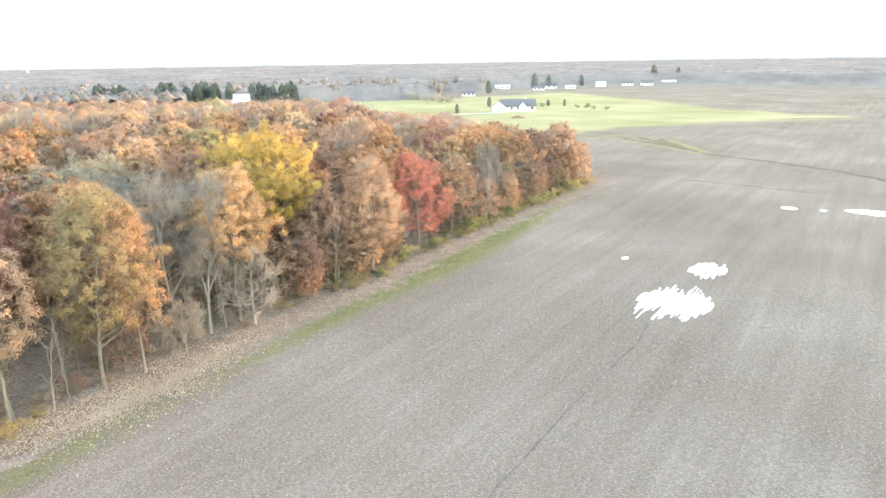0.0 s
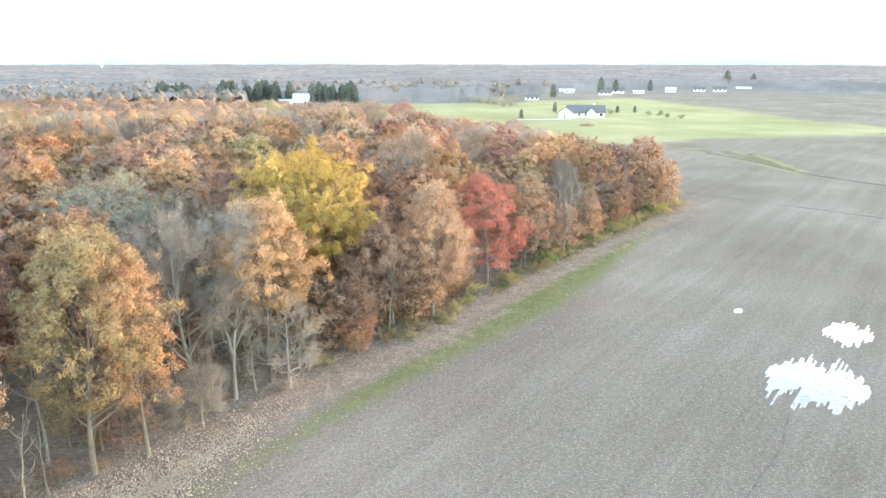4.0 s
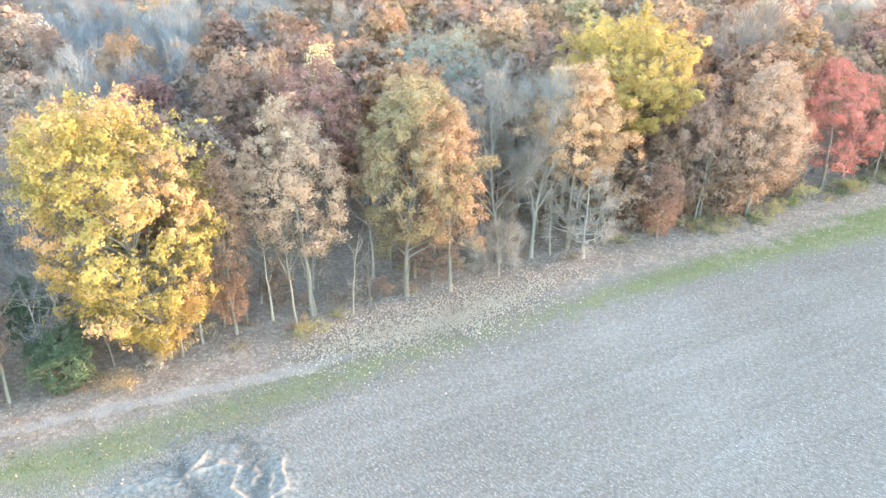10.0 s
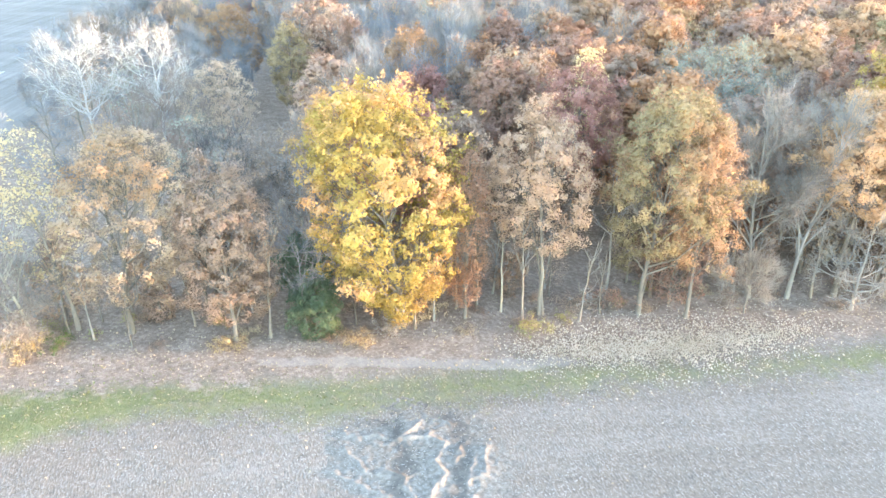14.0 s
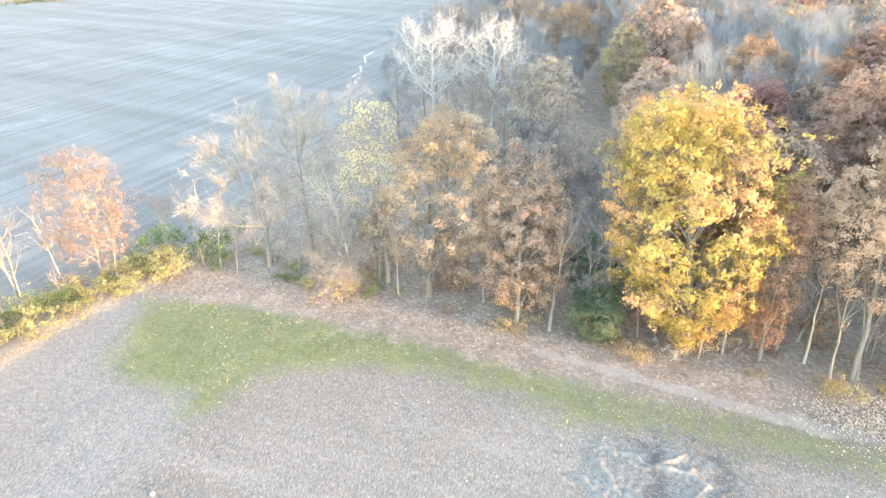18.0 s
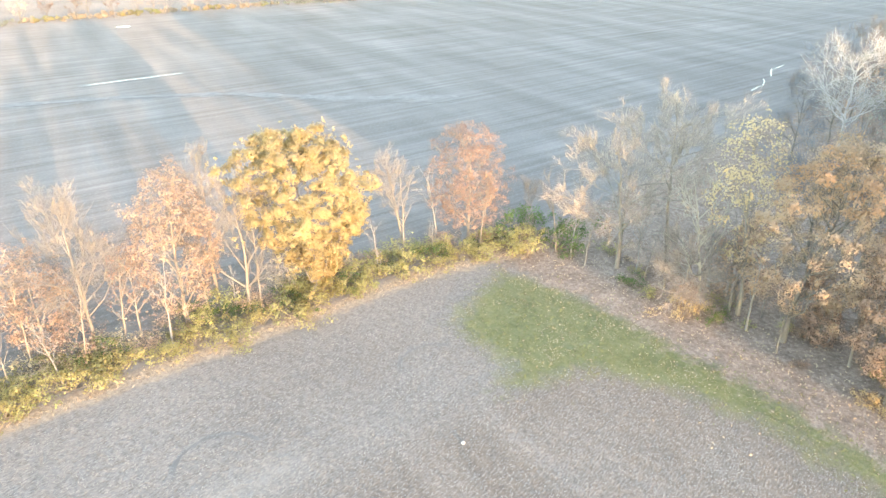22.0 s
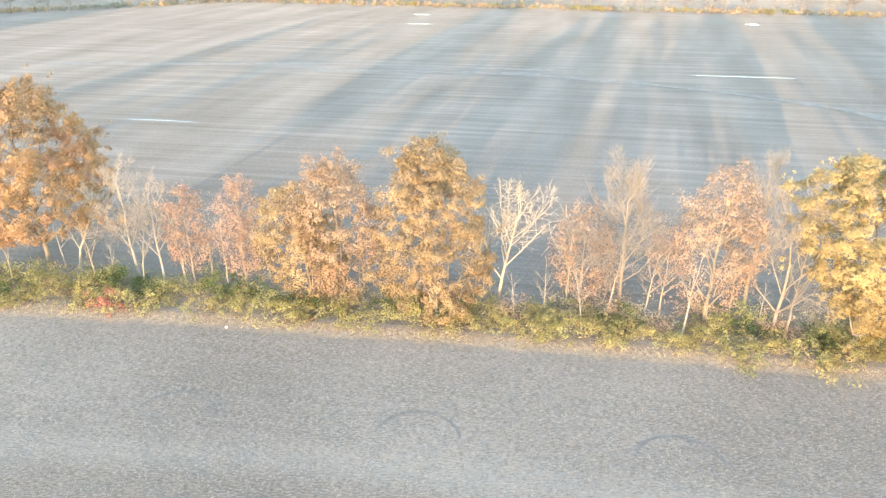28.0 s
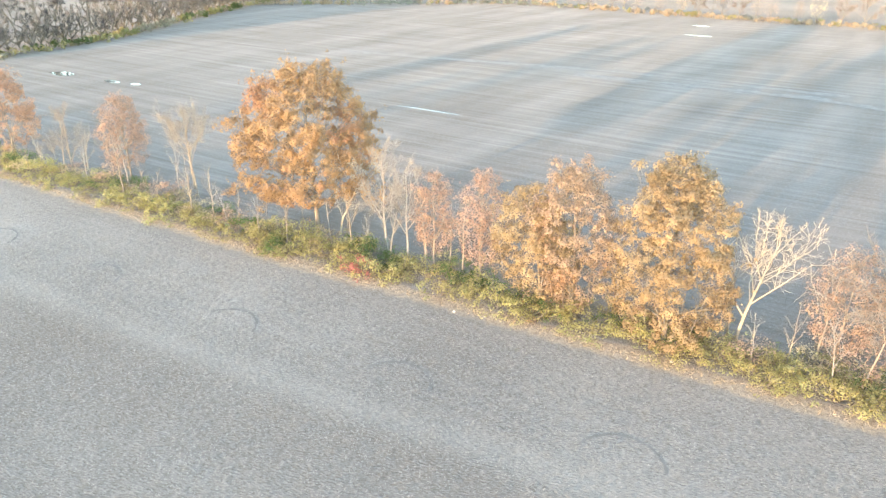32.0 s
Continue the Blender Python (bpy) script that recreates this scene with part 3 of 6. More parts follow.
def ground_material():
    m, nt, bsdf = nodes_of("ground_soil_and_grass")
    place = object_place(nt)

    def mask(key):
        a = nt.nodes.new("ShaderNodeAttribute")
        a.attribute_name = key
        return a.outputs["Fac"]

    def rows(along, across, degrees):
        mp = node(nt, "ShaderNodeMapping")
        mp.vector_type = "TEXTURE"
        mp.inputs["Rotation"].default_value = (0, 0, radians(degrees))
        mp.inputs["Scale"].default_value = (along, across, 1)
        nt.links.new(place, mp.inputs[0])
        return mp.outputs[0]

    speck = noise_node(nt, 2.6, 4, 0.78, place)
    crumb = noise_node(nt, 1.0, 3, 0.7, rows(0.32, 0.12, -30))
    grain = noise_node(nt, 0.55, 6, 0.7, place)
    clod = noise_node(nt, 1.7, 3, 0.6, place)
    drift = noise_node(nt, 0.035, 4, 0.55, place)
    band = noise_node(nt, 1.0, 4, 0.6, rows(45, 2.6, 45))
    fine_band = noise_node(nt, 1.0, 4, 0.6, rows(25, 0.55, 45))
    head_band = noise_node(nt, 1.0, 4, 0.6, rows(14, 0.7, -43.6))
    far_band = noise_node(nt, 1.0, 4, 0.6, rows(45, 1.5, -43.6))
    far_fine = noise_node(nt, 1.0, 3, 0.6, rows(30, 0.45, -43.6))
    far_wide = noise_node(nt, 1.0, 3, 0.5, rows(40, 9.0, 38))

    stubble = ramp(nt, math_node(nt, "MULTIPLY_ADD", band, 0.27, math_node(nt, "MULTIPLY_ADD", fine_band, 0.08, math_node(nt, "MULTIPLY_ADD", drift, 0.4, math_node(nt, "MULTIPLY", clod, 0.25)))),
                   [(0.40, (0.165, 0.133, 0.105)), (0.52, (0.218, 0.181, 0.148)), (0.62, (0.282, 0.242, 0.205))])
    turned = ramp(nt, math_node(nt, "MULTIPLY_ADD", head_band, 0.17, math_node(nt, "MULTIPLY_ADD", drift, 0.5, math_node(nt, "MULTIPLY", clod, 0.33))),
                  [(0.40, (0.19, 0.168, 0.145)), (0.53, (0.25, 0.224, 0.195)), (0.66, (0.318, 0.288, 0.253))])
    stubble = mix(nt, ramp(nt, noise_node(nt, 0.05, 3, 0.6, place), [(0.5, (0, 0, 0)), (0.66, (0.25, 0.25, 0.25))]), stubble, (0.21, 0.16, 0.118))
    stubble = mix(nt, mask("headland_and_backscatter"), stubble, turned)
    stubble = mix(nt, ramp(nt, crumb, [(0.51, (0, 0, 0)), (0.67, (0.58, 0.58, 0.58))]), stubble, (0.40, 0.352, 0.30))
    stubble = mix(nt, ramp(nt, crumb, [(0.34, (0.6, 0.6, 0.6)), (0.47, (0, 0, 0))]), stubble, (0.115, 0.10, 0.085))
    beyond = ramp(nt, math_node(nt, "MULTIPLY_ADD", far_band, 0.42, math_node(nt, "MULTIPLY_ADD", far_fine, 0.25, math_node(nt, "MULTIPLY", far_wide, 0.35))),
                  [(0.38, (0.158, 0.141, 0.123)), (0.52, (0.215, 0.194, 0.172)), (0.66, (0.285, 0.262, 0.236))])
    beyond = mix(nt, ramp(nt, speck, [(0.52, (0, 0, 0)), (0.72, (0.6, 0.6, 0.6))]), beyond, (0.36, 0.33, 0.29))
    colour = mix(nt, mask("beyond"), stubble, beyond)

    def edged(key, softness=0.16):
        wobble = math_node(nt, "MULTIPLY_ADD", math_node(nt, "SUBTRACT", grain, 0.5), 1.5, mask(key))
        r = nt.nodes.new("ShaderNodeMapRange")
        r.inputs["From Min"].default_value, r.inputs["From Max"].default_value = 0.5 - softness, 0.5 + softness
        nt.links.new(wobble, r.inputs[0])
        return r.outputs[0]

    grass = ramp(nt, math_node(nt, "MULTIPLY_ADD", speck, 0.5, math_node(nt, "MULTIPLY", grain, 0.5)),
                 [(0.32, (0.10, 0.11, 0.045)), (0.5, (0.165, 0.17, 0.07)), (0.68, (0.25, 0.235, 0.125))])
    colour = mix(nt, math_node(nt, "MULTIPLY", edged("grass", 0.3), 0.85), colour, grass)
    litter = ramp(nt, math_node(nt, "MULTIPLY_ADD", speck, 0.6, math_node(nt, "MULTIPLY", grain, 0.4)),
                  [(0.34, (0.13, 0.10, 0.08)), (0.5, (0.25, 0.195, 0.155)), (0.66, (0.42, 0.34, 0.27))])
    colour = mix(nt, edged("litter"), colour, litter)
    straw = ramp(nt, speck, [(0.35, (0.23, 0.18, 0.13)), (0.6, (0.40, 0.325, 0.245))])
    colour = mix(nt, math_node(nt, "MULTIPLY", edged("straw"), 0.85), colour, straw)
    lawn_tone = noise_node(nt, 0.02, 5, 0.6, place)
    lawn = ramp(nt, lawn_tone, [(0.35, (0.25, 0.235, 0.125)), (0.52, (0.31, 0.285, 0.16)), (0.68, (0.37, 0.335, 0.2))])
    colour = mix(nt, mask("lawn"), colour, lawn)
    colour = mix(nt, edged("ditch"), colour, (0.17, 0.15, 0.085))
    colour = mix(nt, math_node(nt, "MULTIPLY", edged("track"), 0.5), colour, (0.33, 0.30, 0.265))
    colour = mix(nt, math_node(nt, "MULTIPLY", mask("worn"), math_node(nt, "MULTIPLY", grain, 0.75)), colour, (0.34, 0.31, 0.27))
    mud = ramp(nt, speck, [(0.35, (0.075, 0.065, 0.055)), (0.6, (0.20, 0.18, 0.155))])
    colour = mix(nt, math_node(nt, "MULTIPLY", edged("mud"), 0.75), colour, mud)
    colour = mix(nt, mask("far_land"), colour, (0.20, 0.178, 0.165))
    nt.links.new(colour, bsdf.inputs["Base Color"])
    bsdf.inputs["Roughness"].default_value = 0.9
    bsdf.inputs["Diffuse Roughness"].default_value = 0.6
    bsdf.inputs["Specular IOR Level"].default_value = 0.0
    bump(nt, bsdf, math_node(nt, "MULTIPLY_ADD", crumb, 0.7, math_node(nt, "MULTIPLY_ADD", fine_band, 0.12, math_node(nt, "MULTIPLY", clod, 0.5))), 0.7, 0.22)
    return m


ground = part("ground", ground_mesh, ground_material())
tagged(ground, "wide flat farmland of pale crop stubble, grass strips and leaf litter", "ground", kind="structure")

# ---- puddles ----
m, nt, bsdf = nodes_of("shallow_water")
bsdf.inputs["Base Color"].default_value = (0.05, 0.05, 0.045, 1)
bsdf.inputs["Roughness"].default_value = 0.04
bsdf.inputs["Specular IOR Level"].default_value = 0.9
bump(nt, bsdf, noise_node(nt, 6, 3, 0.5, object_place(nt)), 0.05, 0.02)
WATER = m


def puddle(x, y, along, across, degrees, seed, label, ragged=0.35):
    """Standing water with a ragged outline drawn out along the furrows."""
    rng = np.random.default_rng(seed)
    n = max(6, int(across / 0.22))
    v = np.linspace(-1, 1, n + 1) * across / 2
    mid = (v[:-1] + v[1:]) / 2
    wave = 0.18 * np.sin(mid * 2.2 + seed) + 0.12 * np.sin(mid * 5.1 + 2 * seed)
    half = np.sqrt(np.clip(1 - (mid / (across / 2)) ** 2, 0.02, 1)) * along / 2
    lo = -half * (1 + ragged * (wave + rng.normal(0, 0.3, n)))
    hi = half * (1 + ragged * (-wave + rng.normal(0, 0.3, n)))
    corners = np.stack([np.stack([lo, v[:-1]], 1), np.stack([hi, v[:-1]], 1), np.stack([hi + 0.05 * along * rng.normal(0, ragged, n), v[1:]], 1), np.stack([lo, v[1:]], 1)], 1).reshape(-1, 2)
    c, s = math.cos(radians(degrees)), math.sin(radians(degrees))
    v = np.stack([corners[:, 0] * c - corners[:, 1] * s, corners[:, 0] * s + corners[:, 1] * c, 0 * corners[:, 0]], 1)
    f = np.arange(4 * n).reshape(n, 4)
    ob = part("puddle", mesh_from("puddle", v, f), WATER)
    ob.location = (x, y, 0.02)
    return tagged(ob, label, "puddle", kind="structure")


puddle(43.5, 56.0, 11.0, 9.0, 45, 1, "broad sheet of rainwater lying on stubble field", 0.85)
puddle(55.0, 67.0, 7.0, 5.0, 45, 2, "smaller sheet of rainwater on stubble field", 0.85)
puddle(46.6, 75.6, 2.0, 1.0, 45, 3, "small puddle in the stubble")
puddle(93.6, 99.8, 2.4, 3.0, 45, 4, "small round puddle in the stubble")
puddle(98.2, 96.0, 1.6, 1.2, 45, 5, "small puddle in the stubble")
puddle(106.5, 91.0, 4.5, 12.0, 45, 6, "long puddle across the stubble field")
puddle(-130.0, -83.5, 21.0, 0.32, 137, 7, "thin line of water in a furrow", 0.15)
puddle(-23.0, -116.6, 12.5, 0.32, 136, 8, "thin line of water in a furrow", 0.15)
puddle(47.0, -162.5, 6.5, 3.2, 136, 9, "puddle at the edge of the far field")
puddle(35.0, -152.0, 4.5, 1.8, 136, 10, "puddle at the edge of the far field")
puddle(30.0, -148.5, 2.5, 1.5, 136, 11, "small puddle in the far field")
puddle(-127.5, -203.0, 4.5, 1.6, 137, 12, "puddle in the far field")
puddle(-116.0, -184.5, 7.5, 0.9, 137, 13, "puddle in the far field")
puddle(-197.0, -127.4, 4.0, 2.0, 137, 14, "puddle in the far field")

# ---- trees of the wood's edge ----
EDGE = "trees along the wood's edge"
tree("oak_tree", -33.4, 33.9, 19.9, 12.9, 0.03, "yellow", 58750, 1, "tall broad tree in yellow and orange leaf down to the ground", lean=(-2.0, -1.7), size=0.194, limbs=48, kids=7, twigs=3, clump=0.42, group=EDGE, round_top=1.35)
tree("young_tree", -30.6, 38.4, 14.9, 4.0, 0.08, "apricot", 12480, 2, "slim young tree with faded russet leaves", size=0.136, limbs=22, kids=4, twigs=4, clump=0.32, group=EDGE)
tree("oak_tree", -26.3, 43.0, 17.2, 9.6, 0.36, "tanpink", 26250, 4, "oak with thin pinkish brown leaves over a bare trunk", lean=(-1.0, 0.3), size=0.160, limbs=18, kids=6, twigs=5, clump=0.42, group=EDGE, bark=BARK_PALE)
tree("oak_tree", -20.2, 48.6, 19.2, 10.2, 0.30, "olive", 31200, 5, "tall oak in olive and tan leaf", lean=(1.4, 0.2), size=0.168, limbs=22, kids=6, twigs=5, clump=0.43, group=EDGE)
tree("oak_tree", -16.9, 50.6, 17.2, 5.2, 0.3, "apricot", 13500, 7, "slim oak in faded orange leaf", size=0.160, limbs=18, kids=5, twigs=5, clump=0.4, group=EDGE)
tree("young_tree", -18.9, 51.6, 8.4, 5.6, 0.1, "russet", 4800, 6, "low russet tree under a tall oak", size=0.17, limbs=16, kids=5, twigs=4, group=EDGE)
tree("ash_tree", -11.6, 59.6, 17.0, 7.0, 0.3, "twigpale", 0, 88, "slim bare grey tree with fine pale twigs", bark=BARK_GREY, thick=1.25, lean=(1.4, 0.6), size=0.17, limbs=18, kids=6, twigs=5, fine=2, spray_width=0.022, spray=3800, group=EDGE, rise=0.6)
tree("ash_tree", -14.2, 57.6, 18.6, 9.0, 0.28, "twigbeige", 0, 8, "bare grey tree with fine pale twigs", rise=0.55, lean=(-1.4, 0.8), bark=BARK_PALE, thick=1.1, size=0.17, limbs=24, kids=7, twigs=5, fine=3, spray_width=0.032, spray=6500, group=EDGE)
tree("oak_tree", -8.6, 62.8, 18.2, 9.8, 0.42, "apricot", 36000, 9, "narrow oak with soft orange leaves", clump=0.5, size=0.160, limbs=18, kids=6, twigs=5, group=EDGE)
tree("thicket_tree", -6.8, 61.2, 9.6, 7.8, 0.1, "twigbeige", 0, 10, "tangle of bare drooping branches and vines", category="thicket", bark=BARK_GREY, thick=1.3, size=0.15, limbs=26, kids=6, twigs=4, fine=2, spray=2500, group=EDGE, rise=0.1)
tree("thicket_tree", -13.5, 54.6, 5.4, 5.0, 0.1, "twigbeige", 0, 101, "low pale tangle of twigs", category="thicket", bark=BARK_PALE, size=0.15, limbs=20, kids=5, twigs=4, fine=1, spray=3000, group=EDGE, rise=0.2)
tree("oak_tree", 8.6, 77.6, 16.6, 9.4, 0.22, "pinkbrown", 23040, 12, "brown oak with fading leaves", size=0.168, limbs=20, kids=6, twigs=5, clump=0.43, group=EDGE)
tree("maple_tree", 17.6, 90.0, 14.8, 12.6, 0.22, "red", 24960, 13, "maple in bright red leaf", lean=(-1.5, 1.5), size=0.176, limbs=22, kids=6, twigs=5, clump=0.47, group=EDGE)
tree("oak_tree", 1.0, 74.6, 13.6, 9.0, 0.2, "pinkbrown", 22080, 14, "brown oak with fading leaves", size=0.168, limbs=18, kids=6, twigs=5, clump=0.43, group=EDGE)
tree("young_tree", -0.4, 68.4, 8.4, 4.8, 0.1, "russet", 9600, 15, "low russet tree at the field's edge", size=0.136, limbs=16, kids=5, twigs=4, group=EDGE)
tree("oak_tree", 10.0, 85.6, 15.2, 8.0, 0.22, "pinkbrown", 20160, 16, "brown oak with fading leaves", size=0.168, limbs=18, kids=6, twigs=5, clump=0.43, group=EDGE)
tree("oak_tree", -42.0, 24.0, 14.6, 8.6, 0.14, "salmon", 22500, 17, "brown tree with a bare lower trunk", lean=(-0.9, 0.9), size=0.160, limbs=20, kids=6, twigs=4, group=EDGE, bark=BARK_PALE)
tree("oak_tree", -49.0, 19.2, 17.0, 11.0, 0.2, "brown", 25500, 18, "tall tree in thin brown leaf", lean=(1.2, 1.2), size=0.160, limbs=20, kids=6, twigs=5, group=EDGE)
tree("poplar_tree", -52.7, 16.6, 17.3, 7.0, 0.3, "pale", 2500, 19, "slim tree with sparse pale yellow leaves", lean=(-1.0, -1.2), size=0.2, limbs=13, kids=4, twigs=3, fine=0, clump=0.5, group=EDGE, bark=BARK_PALE)
tree("dead_tree", -54.1, 13.6, 12.3, 6.0, 0.3, "pale", 0, 20, "forked dead tree with pale bare limbs", lean=(-1.4, -1.6), thick=1.4, limbs=12, kids=5, twigs=4, fine=1, group=EDGE, bark=BARK_WHITE)
tree("ash_tree", -59.8, 7.2, 14.2, 11.4, 0.2, "twigbeige", 0, 21, "bare leaning tree with pale curving branches", lean=(-0.6, -1.1), limbs=20, kids=6, twigs=4, fine=2, thick=1.3, rise=0.3, spray=4500, spray_width=0.032, size=0.16, group=EDGE, bark=BARK_PALE)
tree("ash_tree", -62.0, 12.0, 16.8, 11.0, 0.5, "twigbeige", 0, 22, "thin tall tree with faded pinkish twigs", lean=(-1.0, -0.8), limbs=16, kids=6, twigs=4, fine=2, thick=1.2, rise=0.4, spray=3500, spray_width=0.03, size=0.16, group=EDGE, bark=BARK_PALE)
tree("young_tree", -65.7, -0.5, 6.0, 3.0, 0.3, "twigpale", 0, 23, "small bare leaning sapling", lean=(-0.4, -1.2), spray=400, limbs=9, kids=4, twigs=4, group=EDGE, bark=BARK_PALE)
tree("thicket_tree", -54.0, 12.4, 6.9, 7.8, 0.12, "twigbeige", 0, 24, "tangle of pale bare shrubs", category="thicket", limbs=26, kids=6, twigs=4, thick=1.6, fine=1, spray=3500, size=0.15, group=EDGE, bark=BARK_PALE, rise=0.2)
tree("ash_tree", -38.5, 30.8, 12.0, 8.0, 0.25, "twiggrey", 0, 25, "bare grey spreading tree in the wood's shade", lean=(-2.0, -0.5), limbs=16, kids=6, twigs=5, fine=2, spray=5000, size=0.15, group=EDGE, bark=BARK_GREY, rise=0.2)
tree("dead_tree", -29.0, 41.2, 9.4, 4.2, 0.25, "pale", 0, 3, "dead pale snag with one low side branch", limbs=3, kids=2, twigs=1, group=EDGE, bark=BARK_WHITE, lean=(-0.3, 0.3), rise=0.1)

tree("ash_tree", -46.0, 34.5, 15.0, 10.0, 0.25, "twigbrown", 0, 28, "bare grey tree in the wood's shade", limbs=20, kids=6, twigs=5, fine=1, spray=7000, spray_width=0.04, group=EDGE, bark=BARK_GREY)
tree("oak_tree", -40.6, 39.6, 15.5, 9.6, 0.2, "brown", 22500, 29, "dull brown oak behind a yellow tree", size=0.160, limbs=20, kids=6, twigs=4, clump=0.42, group=EDGE)
# near-black twigs put the wood's shade into this tree's colour
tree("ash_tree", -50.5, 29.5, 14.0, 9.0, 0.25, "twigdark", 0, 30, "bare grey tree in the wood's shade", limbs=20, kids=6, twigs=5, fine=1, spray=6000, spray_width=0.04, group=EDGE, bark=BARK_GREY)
tree("cedar_shrub", -37.6, 28.6, 5.4, 4.4, 0.03, "cedar", 13500, 26, "dull green evergreen shrub in the wood's shade", category="shrub", size=0.128, limbs=26, kids=5, twigs=3, clump=0.3, group=EDGE, rise=0.3)
tree("cedar_shrub", -41.4, 30.6, 7.2, 4.6, 0.2, "cedar", 12000, 27, "taller green evergreen in the wood's shade", category="shrub", size=0.128, limbs=26, kids=5, twigs=3, clump=0.3, group=EDGE, rise=0.3)

# ---- trees just inside the wood, seen by their crowns ----
INNER = "crowns inside the wood"
tree("oak_tree", -6.2, 74.6, 21.2, 16.4, 0.46, "lemon", 52500, 31, "large tree in yellow leaf rising over the wood", size=0.211, limbs=26, kids=7, twigs=4, clump=0.44, group=INNER)
tree("oak_tree", -30.8, 54.5, 18.6, 8.4, 0.5, "maroon", 24000, 32, "oak in dark maroon leaf", size=0.176, limbs=20, kids=6, twigs=5, clump=0.43, group=INNER)
tree("oak_tree", -38.8, 54.0, 18.0, 8.2, 0.45, "russet", 22080, 33, "oak in dark russet leaf", size=0.176, limbs=20, kids=6, twigs=5, clump=0.43, group=INNER)
tree("poplar_tree", -33.6, 60.0, 19.2, 4.8, 0.4, "pale", 4800, 34, "slim tree with a pale yellow top", size=0.22, limbs=14, kids=5, twigs=4, group=INNER)
tree("ash_tree", -26.0, 74.0, 18.7, 16.0, 0.3, "greygreen", 24000, 35, "broad tree with grey green fading crown", size=0.160, limbs=28, kids=7, twigs=4, fine=2, clump=0.43, group=INNER, bark=BARK_GREY)
tree("ash_tree", -44.6, 88.3, 18.7, 8.8, 0.3, "twigpale", 0, 36, "round grey crown nearly bare", size=0.20, limbs=20, kids=6, twigs=5, fine=1, spray=4500, spray_width=0.05, group=INNER, bark=BARK_GREY)
tree("oak_tree", -62.6, 65.5, 18.0, 9.0, 0.3, "orange", 22080, 38, "round oak in orange leaf", size=0.192, limbs=20, kids=6, twigs=5, clump=0.43, group=INNER)
tree("oak_tree", -73.2, 65.3, 18.0, 6.0, 0.3, "salmon", 14400, 39, "oak with a salmon orange top", size=0.192, limbs=18, kids=5, twigs=5, clump=0.43, group=INNER)
tree("ash_tree", -67.4, 55.2, 15.0, 6.0, 0.3, "peach", 10560, 40, "pale peach coloured crown", size=0.176, limbs=18, kids=5, twigs=5, group=INNER)
tree("sycamore_tree", -84.6, 33.8, 17.6, 12.5, 0.62, "twigpale", 0, 41, "tall bare tree with bright white limbs", rise=0.45, limbs=24, kids=7, twigs=5, fine=1, spray=1600, spray_width=0.035, group=INNER, bark=BARK_SILVER, thick=1.4)
tree("sycamore_tree", -81.4, 41.0, 17.6, 12.5, 0.62, "twigpale", 0, 141, "tall bare tree with bright white limbs", rise=0.45, limbs=24, kids=7, twigs=5, fine=1, spray=1600, spray_width=0.035, group=INNER, bark=BARK_SILVER, thick=1.4)
tree("ash_tree", -79.3, 48.0, 13.4, 11.0, 0.3, "peach", 12480, 42, "pale peach coloured crown at the far side of the wood", size=0.176, limbs=20, kids=6, twigs=4, group=INNER)
tree("oak_tree", -84.1, 63.2, 16.2, 7.0, 0.3, "goldbrown", 12480, 43, "oak in olive brown leaf", size=0.192, limbs=18, kids=5, twigs=5, group=INNER)
tree("oak_tree", -105.5, 67.5, 17.2, 11.0, 0.3, "orange", 15360, 44, "oak in orange leaf at the far side of the wood", size=0.208, limbs=18, kids=6, twigs=5, clump=0.50, group=INNER)

# ---- hedge between the fields ----
ROW = "trees of the hedge row"
tree("maple_tree", -64.0, -7.4, 12.3, 9.4, 0.14, "salmon", 13500, 51, "tree in thin salmon pink leaf", size=0.15, limbs=20, kids=6, twigs=5, group=ROW, bark=BARK_PALE)
tree("ash_tree", -62.3, -14.0, 9.4, 5.0, 0.3, "twigpale", 0, 52, "slim bare pale hedge tree", lean=(0.4, -1.4), limbs=14, kids=5, twigs=5, fine=1, spray_width=0.03, rise=0.7, spray=900, group=ROW, bark=BARK_PALE)
tree("maple_tree", -51.4, -18.6, 14.6, 12.4, 0.06, "gold", 85000, 53, "dense tree in bright golden leaf", lean=(0.8, -2.2), size=0.16, limbs=34, kids=7, twigs=4, clump=0.3, group=ROW, round_top=1.7, bark=BARK_PALE)
tree("ash_tree", -47.0, -23.8, 12.0, 7.4, 0.25, "twigpale", 0, 54, "bare pale tree with upright limbs", limbs=15, kids=6, twigs=5, fine=1, spray_width=0.03, rise=0.7, spray=1800, group=ROW, bark=BARK_PALE)
tree("maple_tree", -43.9, -27.6, 13.8, 7.4, 0.15, "salmon", 12960, 55, "tree in thin salmon orange leaf", size=0.15, limbs=20, kids=6, twigs=5, group=ROW, bark=BARK_PALE)
tree("ash_tree", -48.4, -27.3, 13.6, 7.0, 0.3, "twigpale", 0, 60, "bare pale tree behind the hedge", limbs=15, kids=6, twigs=5, fine=1, spray_width=0.03, rise=0.7, spray=1800, size=0.15, group=ROW, bark=BARK_PALE)
tree("young_tree", -41.8, -30.6, 8.0, 3.6, 0.2, "salmon", 900, 56, "small tree in salmon leaf", size=0.15, limbs=14, kids=5, twigs=4, group=ROW, bark=BARK_PALE)
tree("dead_tree", -32.6, -40.1, 10.6, 8.6, 0.26, "pale", 0, 57, "bleached dead tree with crooked bare limbs", lean=(-1.2, 1.0), limbs=12, kids=7, twigs=5, fine=1, thick=1.25, group=ROW, bark=BARK_WHITE, rise=1.0)
